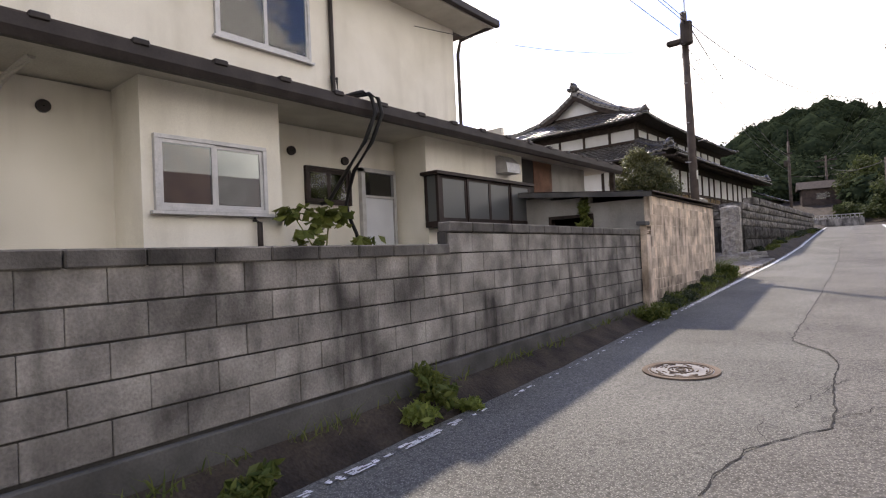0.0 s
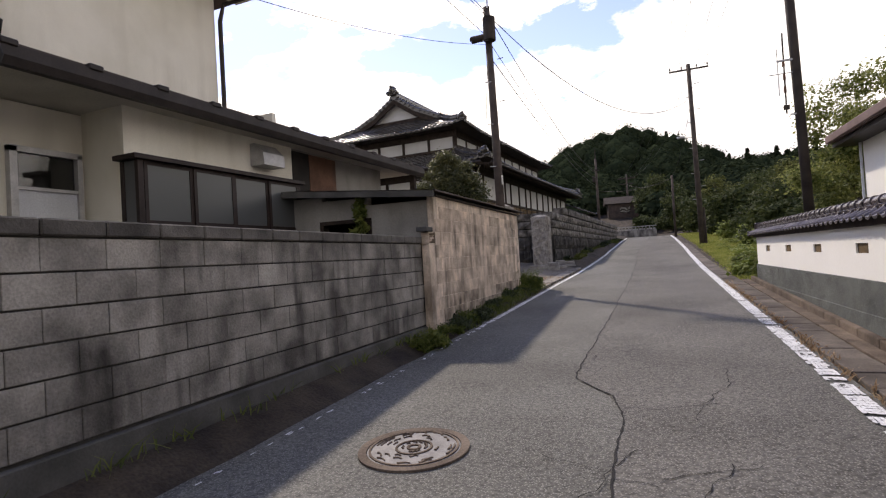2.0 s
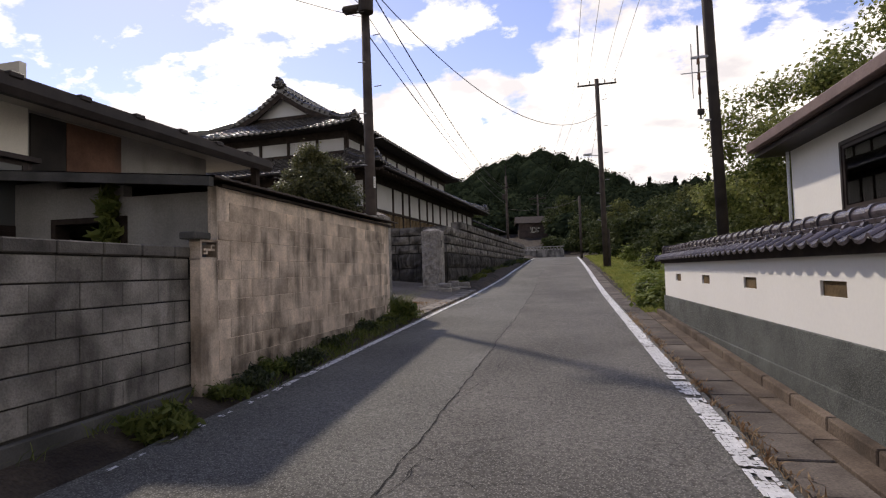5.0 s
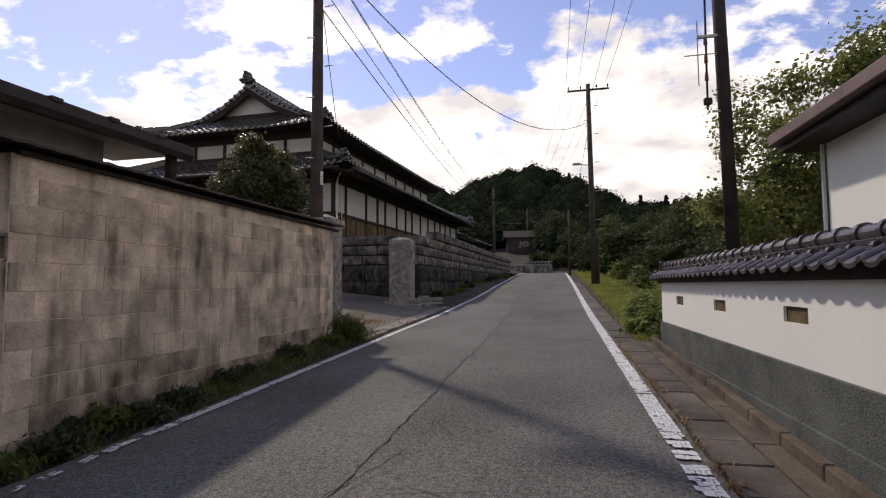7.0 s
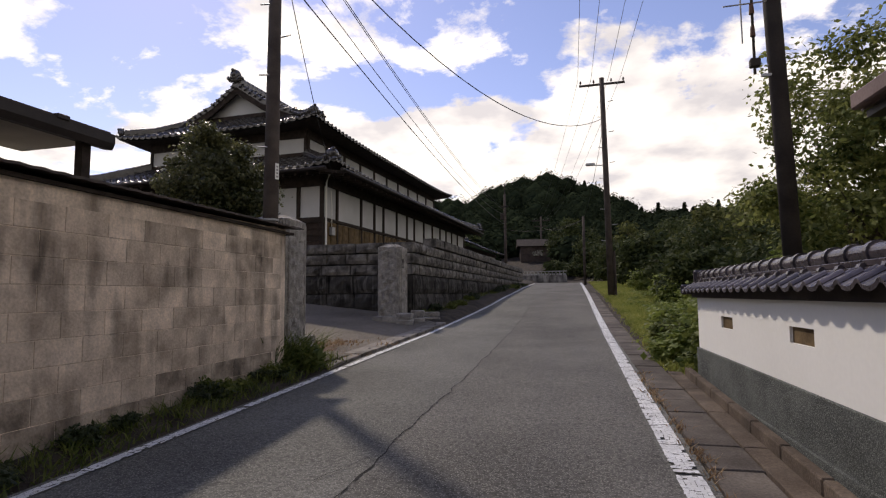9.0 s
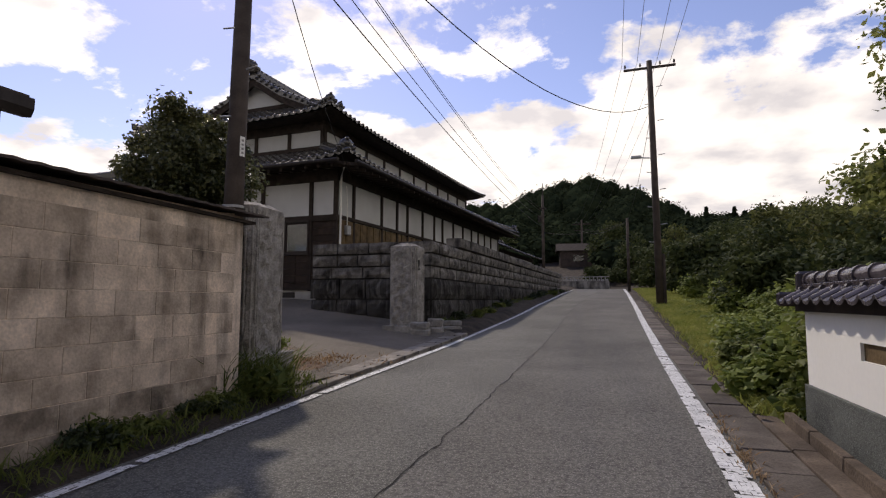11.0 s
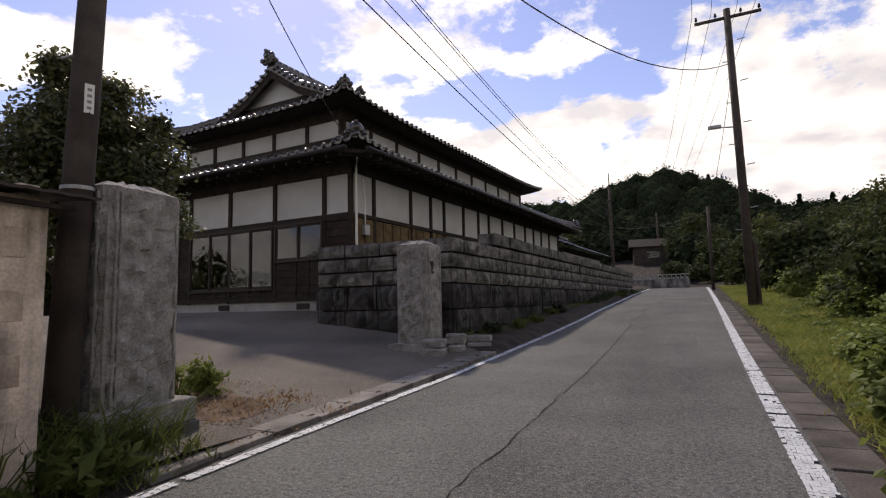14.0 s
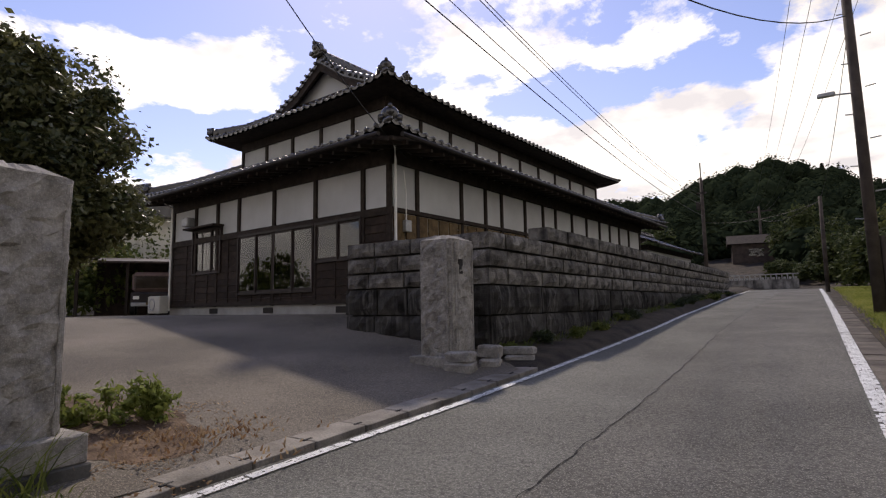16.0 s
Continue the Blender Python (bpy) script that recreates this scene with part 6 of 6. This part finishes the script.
for k, (x, y, w, h_) in enumerate(((-27.5, 24.5, 2.2, 3.2), (-25.5, 30.5, 2.6, 4.2), (-29, 28.5, 2.8, 4.4), (-31, 25, 2.8, 4.2), (-26.5, 27.0, 2.0, 3.2), (-33, 22, 3.0, 4.6), (-30, 20.5, 2.2, 3.2))):
    tree("garden_tree", "dark garden tree beside the house", x, y, ground_z(x, y), h_ * 0.4, clumps_in(24, (w, w, h_ * 0.85), w * 0.36, 700 + k, h_ * 0.2), 130, 0.14, LEAF_DARK if k % 2 else LEAF_MID, 720 + k, 7, 0.1)

for k, (x, y, w, h_) in enumerate(((-19, 12.5, 2.2, 3.4), (-23, 9, 2.6, 4.4), (-16.5, 14.2, 1.2, 1.8), (-28, 14, 3.0, 4.2))):
    tree("garden_tree", "dark garden tree behind the stucco house", x, y, ground_z(x, y), h_ * 0.4, clumps_in(20, (w, w, h_ * 0.85), w * 0.38, 760 + k, h_ * 0.2), 100, 0.18, LEAF_MID, 770 + k, 7, 0.1)

# ---- far end of the lane ----
fw = thing("wall_far", "low pale concrete wall with pierced top at the bend", "wall", pose(-7.6, 57.0, 2.2, 0, 0, -2), kind="structure")
part("body", boxes((0, 0, -0.5, 5.6, 0.2, 0.85)), BLOCK, fw)
for k in range(18):
    part("pierced_block", boxes((0.31 * k, 0.02, 0.85, 0.31 * k + 0.06, 0.16, 1.15), (0.31 * k + 0.1, 0.02, 0.85, 0.31 * k + 0.24, 0.16, 1.0)), HOUSEBASE, fw)
part("coping", boxes((0, 0, 1.15, 5.6, 0.18, 1.22)), HOUSEBASE, fw)
hut = thing("far_house", "small brown distant house under the wooded hill", "house", pose(-6.1, 74, 5.2, 0, 0, 10))
part("wall", boxes((-2.0, 0, -1.0, 2.0, 3.4, 2.0)), TIN, hut)
part("roof", prism([(-0.4, 1.9), (3.8, 1.9), (1.7, 2.9)], -2.4, 2.4, "x"), DARKWOOD, hut)
part("window", boxes((-0.6, -0.04, 0.7, 0.6, 0.02, 1.4)), PANE, hut)
for k, (x, y, w, h_, m_) in enumerate(((-13, 66, 3, 4.5, LEAF_ORCH2), (-3.4, 64, 1.2, 1.5, LEAF_ORCH2), (0.2, 62, 2.2, 3.6, LEAF_ORCH2), (-16, 60, 3.2, 5.5, LEAF_DARK), (3.5, 62, 2.6, 4.5, LEAF_ORCH), (-2.0, 72, 3.0, 5.0, LEAF_ORCH2), (8, 60, 3.0, 5.5, LEAF_ORCH2), (13, 58, 3.0, 6, LEAF_ORCH), (22, 60, 4, 7, LEAF_ORCH2))):
    tree("roadside_tree", "leafy tree at the bend of the lane", x, y, ground_z(x, y), h_ * 0.4, clumps_in(24, (w, w, h_ * 0.85), w * 0.36, 800 + k, h_ * 0.15), 240, 0.17, m_, 820 + k, 7, 0.12)


def hill_z(x, y):
    """Wooded hill behind the village."""
    d = math.hypot(x + 17, (y - 215) * 0.55)
    a = 34 * math.exp(-(d / 42) ** 2)
    b = 29 * math.exp(-((x + 62) / 22) ** 2 - ((y - 215) / 60) ** 2)
    c = 22 * step01(-40, 25, x) * math.exp(-((y - 225) / 55) ** 2)
    e = 28 * math.exp(-((x + 52) / 45) ** 2 - ((y - 220) / 60) ** 2)
    return 3 + max(a, b, c, e) + 2.0 * noise.noise((x * 0.04, y * 0.04, 0))


hill = sheet("hill", list(np.arange(-220, 260, 8.0)), list(np.arange(110, 330, 8.0)), lambda x, y: 8 + (hill_z(x, y) - 8) * step01(105, 150, y) - 0.5, SOIL)
tagged(hill, "wooded hill rising behind the village", "hill", kind="structure")
rnd = random.Random(55)
cl_, cedar = [], []
while len(cl_) < 1300:
    x, y = rnd.uniform(-150, 190), rnd.uniform(125, 225)
    z = 8 + (hill_z(x, y) - 8) * step01(105, 150, y)
    r = rnd.uniform(2.4, 4.6)
    cl_.append((x, y, z + r * 0.9, r, r, r * rnd.uniform(0.9, 1.3)))
while len(cl_) < 1950:
    x, y = rnd.uniform(-48, 60), rnd.uniform(63, 128)
    if abs(x + 7.4) < 3.6 and y < 79:
        continue
    r = rnd.uniform(1.2, 2.6)
    cl_.append((x, y, ground_z(x, y) + r * 0.6, r, r, r * rnd.uniform(0.8, 1.3)))
wood = leaves("forest", cl_, 300, 0.55, LEAF_FOREST, None, "", 56, 0.4, 0.85, 1.2, 2.6, 0.08)
tagged(wood, "dense dark green mixed wood on the hill", "forest", kind="stuff")
bm = bmesh.new()
bmesh.ops.create_icosphere(bm, subdivisions=1, radius=1)
ico_v, ico_f = np.array([v.co[:] for v in bm.verts]), np.array([[v.index for v in f_.verts] for f_ in bm.faces])
bm.free()
# solid dark sphere added in each clump, standing for shade between the leaves
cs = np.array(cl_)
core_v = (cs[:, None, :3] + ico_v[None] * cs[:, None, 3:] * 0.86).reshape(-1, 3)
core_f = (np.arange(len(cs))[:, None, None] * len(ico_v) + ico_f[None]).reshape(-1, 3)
cores = tagged(raw("forest_shade", core_v.tolist(), core_f.tolist(), LEAF_FOREST, smooth=True), "solid dark cores added for the shade inside the hillside wood", "forest", kind="stuff")
while len(cedar) < 170 * 7:
    x, y = rnd.uniform(-5, 190), rnd.uniform(195, 225)
    z = hill_z(x, y)
    h_ = 2.5 + 5 * rnd.random() ** 1.6
    for k in range(7):
        f = k / 6
        cedar.append((x, y, z + 2 + h_ * f, 2.3 * (1 - f) + 0.15, 2.3 * (1 - f) + 0.15, h_ * 0.13))
wood2 = leaves("cedar_trees", cedar, 60, 0.8, LEAF_FOREST, None, "", 57, 0.2, 0.4, 1.5)
tagged(wood2, "pointed dark cedar tops along the ridge", "forest", kind="stuff")

# ---- pieces of walls, coping and paving ----
BW, BH = 0.4, 0.2
full, halfb = block_mesh("block", BW - 0.004, 0.1, BH - 0.012, BLOCK, 0.004), block_mesh("block", BW / 2 - 0.004, 0.1, BH - 0.012, BLOCK, 0.004)
rnd = random.Random(1)
for c in range(6):
    z = 1.315 + 0.004 - BH * c
    if z < 0.25:
        break
    x = -1.2 + (BW / 2 if c % 2 else 0.0)
    while x < LW - 0.05:
        top = 1.30 if x < STEP - 0.01 else 1.52
        if z + BH <= top + 0.03:
            me = full if x + BW <= LW + 0.02 else halfb
            piece("block", me, wall_b, pose(x + 0.002, -0.002 + rnd.uniform(-0.003, 0.003), z, 0, 0, rnd.uniform(-0.25, 0.25)))
        x += BW
cap = block_mesh("cap_block", BW - 0.008, 0.15, 0.1, CAPSTONE, 0.01)
x = -1.2
while x < LW - 0.1:
    if not STEP - 0.3 < x < STEP:
        piece("cap_block", cap, wall_b, pose(x + 0.004, -0.02, 1.302 if x < STEP else 1.52, 0, 0, 0))
    else:
        x = STEP - BW
        piece("cap_block", cap, wall_b, pose(x + 0.004, -0.018, 1.305, 0, 0, 0))
    x += BW

sfull = block_mesh("block", BW - 0.006, 0.08, BH - 0.006, SHEDBLOCK, 0.003)
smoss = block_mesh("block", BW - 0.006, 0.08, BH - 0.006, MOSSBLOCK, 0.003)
for c in range(12):
    z = 0.1 + BH * c
    x = 0.26 + (BW / 2 if c % 2 else 0.0)
    while x + BW <= LS + 0.03:
        if z + BH < 2.27:
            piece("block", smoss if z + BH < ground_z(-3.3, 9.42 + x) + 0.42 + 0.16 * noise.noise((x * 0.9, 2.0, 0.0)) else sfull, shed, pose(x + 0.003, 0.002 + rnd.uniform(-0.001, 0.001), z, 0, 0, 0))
        x += BW

stones = [rock_mesh("stone", w_, 0.262, 0.3, WALLSTONE, 60 + k, 6, 4, 0.04) for k, w_ in enumerate((0.55, 0.7, 0.85, 0.62, 0.78))]
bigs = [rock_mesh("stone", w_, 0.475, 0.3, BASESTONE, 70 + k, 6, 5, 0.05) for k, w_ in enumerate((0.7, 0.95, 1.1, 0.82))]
caps = [rock_mesh("coping_stone", w_, 0.26, 0.42, WALLSTONE, 80 + k, 6, 4, 0.03) for k, w_ in enumerate((1.0, 1.25, 0.85))]
sw_, bw_, cw_ = (0.55, 0.7, 0.85, 0.62, 0.78), (0.7, 0.95, 1.1, 0.82), (1.0, 1.25, 0.85)


def lay(parent, length, z, meshes, widths, y, name, start=0.0):
    x = start
    while x < length - 0.15:
        k = rnd.randrange(len(meshes))
        w_ = widths[k]
        if x + w_ > length + 0.02:
            k = min(range(len(widths)), key=lambda q: abs(widths[q] - (length - x)))
            w_ = widths[k]
        sc = min(1.0, (length - x) / w_)
        piece(name, meshes[k], parent, pose(x + 0.005, y + rnd.uniform(-0.012, 0.012), z, 0, 0, rnd.uniform(-0.6, 0.6)) @ Matrix.Diagonal((sc * 0.985, 1, 1, 1)))
        x += w_ * sc + 0.02


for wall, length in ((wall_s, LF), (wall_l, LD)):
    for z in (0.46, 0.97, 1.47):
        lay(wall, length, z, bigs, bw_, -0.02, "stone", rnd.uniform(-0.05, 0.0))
    for z in (1.98, 2.285, 2.59):
        lay(wall, length, z, stones, sw_, 0.0, "stone", 0.0)
lay(wall_l, LD, 2.90, caps, cw_, -0.05, "coping_stone", 2.2)

# coping tiles of the white wall
bm = bmesh.new()
P, PR = 0.195, 0.235
prof = []
N = 14
for i in range(N + 1):
    s = i / N
    prof.append((s * P, 0.02 * math.sin(math.pi * s / 0.36) + 0.004 if s < 0.36 else -0.013 * math.sin(math.pi * (s - 0.36) / 0.64)))
rows_ = []
for (yy, zz) in ((0.14, 1.435), (0.03, 1.495), (0.026, 1.472), (-0.1, 1.54)):
    rows_.append([bm.verts.new((s, yy, zz + q)) for s, q in prof])
for a, b in zip(rows_, rows_[1:]):
    for i in range(N):
        bm.faces.new((a[i], a[i + 1], b[i + 1], b[i]))
lip = [bm.verts.new((s, 0.136, 1.412 + q)) for s, q in prof]
for i in range(N):
    bm.faces.new((rows_[0][i], lip[i], lip[i + 1], rows_[0][i + 1]))
bmesh.ops.recalc_face_normals(bm, faces=bm.faces)
tile_me = mesh_of(bm, "coping_tile", KAWARA_P, False)
bm = bmesh.new()
tube(bm, [(0.0, -0.11, 1.593), (PR, -0.11, 1.593)], 0.052, 0.056, 20)
tube(bm, [(PR - 0.045, -0.11, 1.595), (PR - 0.005, -0.11, 1.595)], 0.066, 0.066, 20)
box(bm, 0, -0.19, 1.48, PR, -0.03, 1.522, 0.004)
box(bm, 0.004, -0.178, 1.525, PR - 0.004, -0.042, 1.56, 0.004)
for q in (-0.185, -0.035):
    tube(bm, [(PR - 0.05, q, 1.52), (PR - 0.012, q, 1.52)], 0.026, 0.026, 8)
ridge_me = mesh_of(bm, "ridge_tile", KAWARA_P, False)
x = -4.0
while x < LR + 0.1:
    piece("coping_tile", tile_me, wr, Matrix.Translation((x, 0, 0)))
    piece("coping_tile", tile_me, wr, Matrix.Translation((x + P, -0.22, 0)) @ pose(0, 0, 0, 0, 0, 180))
    x += P
x = -4.0
while x < LR + 0.1:
    piece("ridge_tile", ridge_me, wr, Matrix.Translation((x, 0, 0)))
    x += PR
part("verge_tile", boxes((LR + 0.22, -0.34, 1.38, LR + 0.27, 0.13, 1.5), (LR + 0.2, -0.2, 1.48, LR + 0.28, -0.02, 1.67), bevel=0.02), KAWARA_P, wr)

# gutter covers, ledge and kerb on the right side
side_r = thing("pavement", "narrow strip of concrete gutter slabs and kerb", "pavement", MR, kind="structure")
slab = block_mesh("slab", 0.475, 0.32, 0.08, CONCRETE, 0.008)
kerbm = block_mesh("kerb_stone", 0.59, 0.13, 0.3, KERB, 0.012)
ledge = block_mesh("ledge_slab", 0.99, 0.155, 0.1, KERB, 0.006)


def follow(x, y, dx):
    """A piece on the sloping lane: its height and pitch."""
    p, q = MR @ Vector((x, y, 0)), MR @ Vector((x + dx, y, 0))
    z0, z1 = road_z(p.y), road_z(q.y)
    return z0, -math.degrees(math.atan2(z1 - z0, dx))


x = -4.0
while x < 34:
    z, a = follow(x, 0.3, 0.48)
    piece("slab", slab, side_r, pose(x, 0.29 + rnd.uniform(-0.006, 0.006), z - 0.07 + rnd.uniform(-0.006, 0.006), 0, a, rnd.uniform(-0.5, 0.5)))
    x += 0.487
x = -4.0
while x < LR:
    z, a = follow(x, 0.1, 1.0)
    piece("ledge_slab", ledge, side_r, pose(x, 0.13, z - 0.075, 0, a, 0))
    x += 1.0
x = -4.0
while x < LR:
    z, a = follow(x, 0.0, 0.6)
    piece("kerb_stone", kerbm, side_r, pose(x, 0.055, z - 0.19, 0, a, 0) @ Matrix.Diagonal((1, 0.55, 1, 1)))
    x += 0.6
dk = thing("driveway_edge", "flat concrete edging slabs between drive and lane", "kerb", pose(0, 0, 0), kind="structure")
eslab = block_mesh("edging_slab", 0.592, 0.34, 0.08, EDGECONC, 0.006)
slot = block_mesh("slot", 0.1, 0.03, 0.01, HOLLOWSHADE, 0.002)
y = 15.7
while y < 22.0:
    piece("edging_slab", eslab, dk, pose(line_l(y) - 0.24, y, road_z(y) - 0.066 + rnd.uniform(-0.004, 0.004), 0, -2.2, 92.6))
    piece("slot", slot, dk, pose(line_l(y) - 0.36, y + 0.55, road_z(y + 0.55) + 0.008, 0, -2.2, 92.6))
    y += 0.6
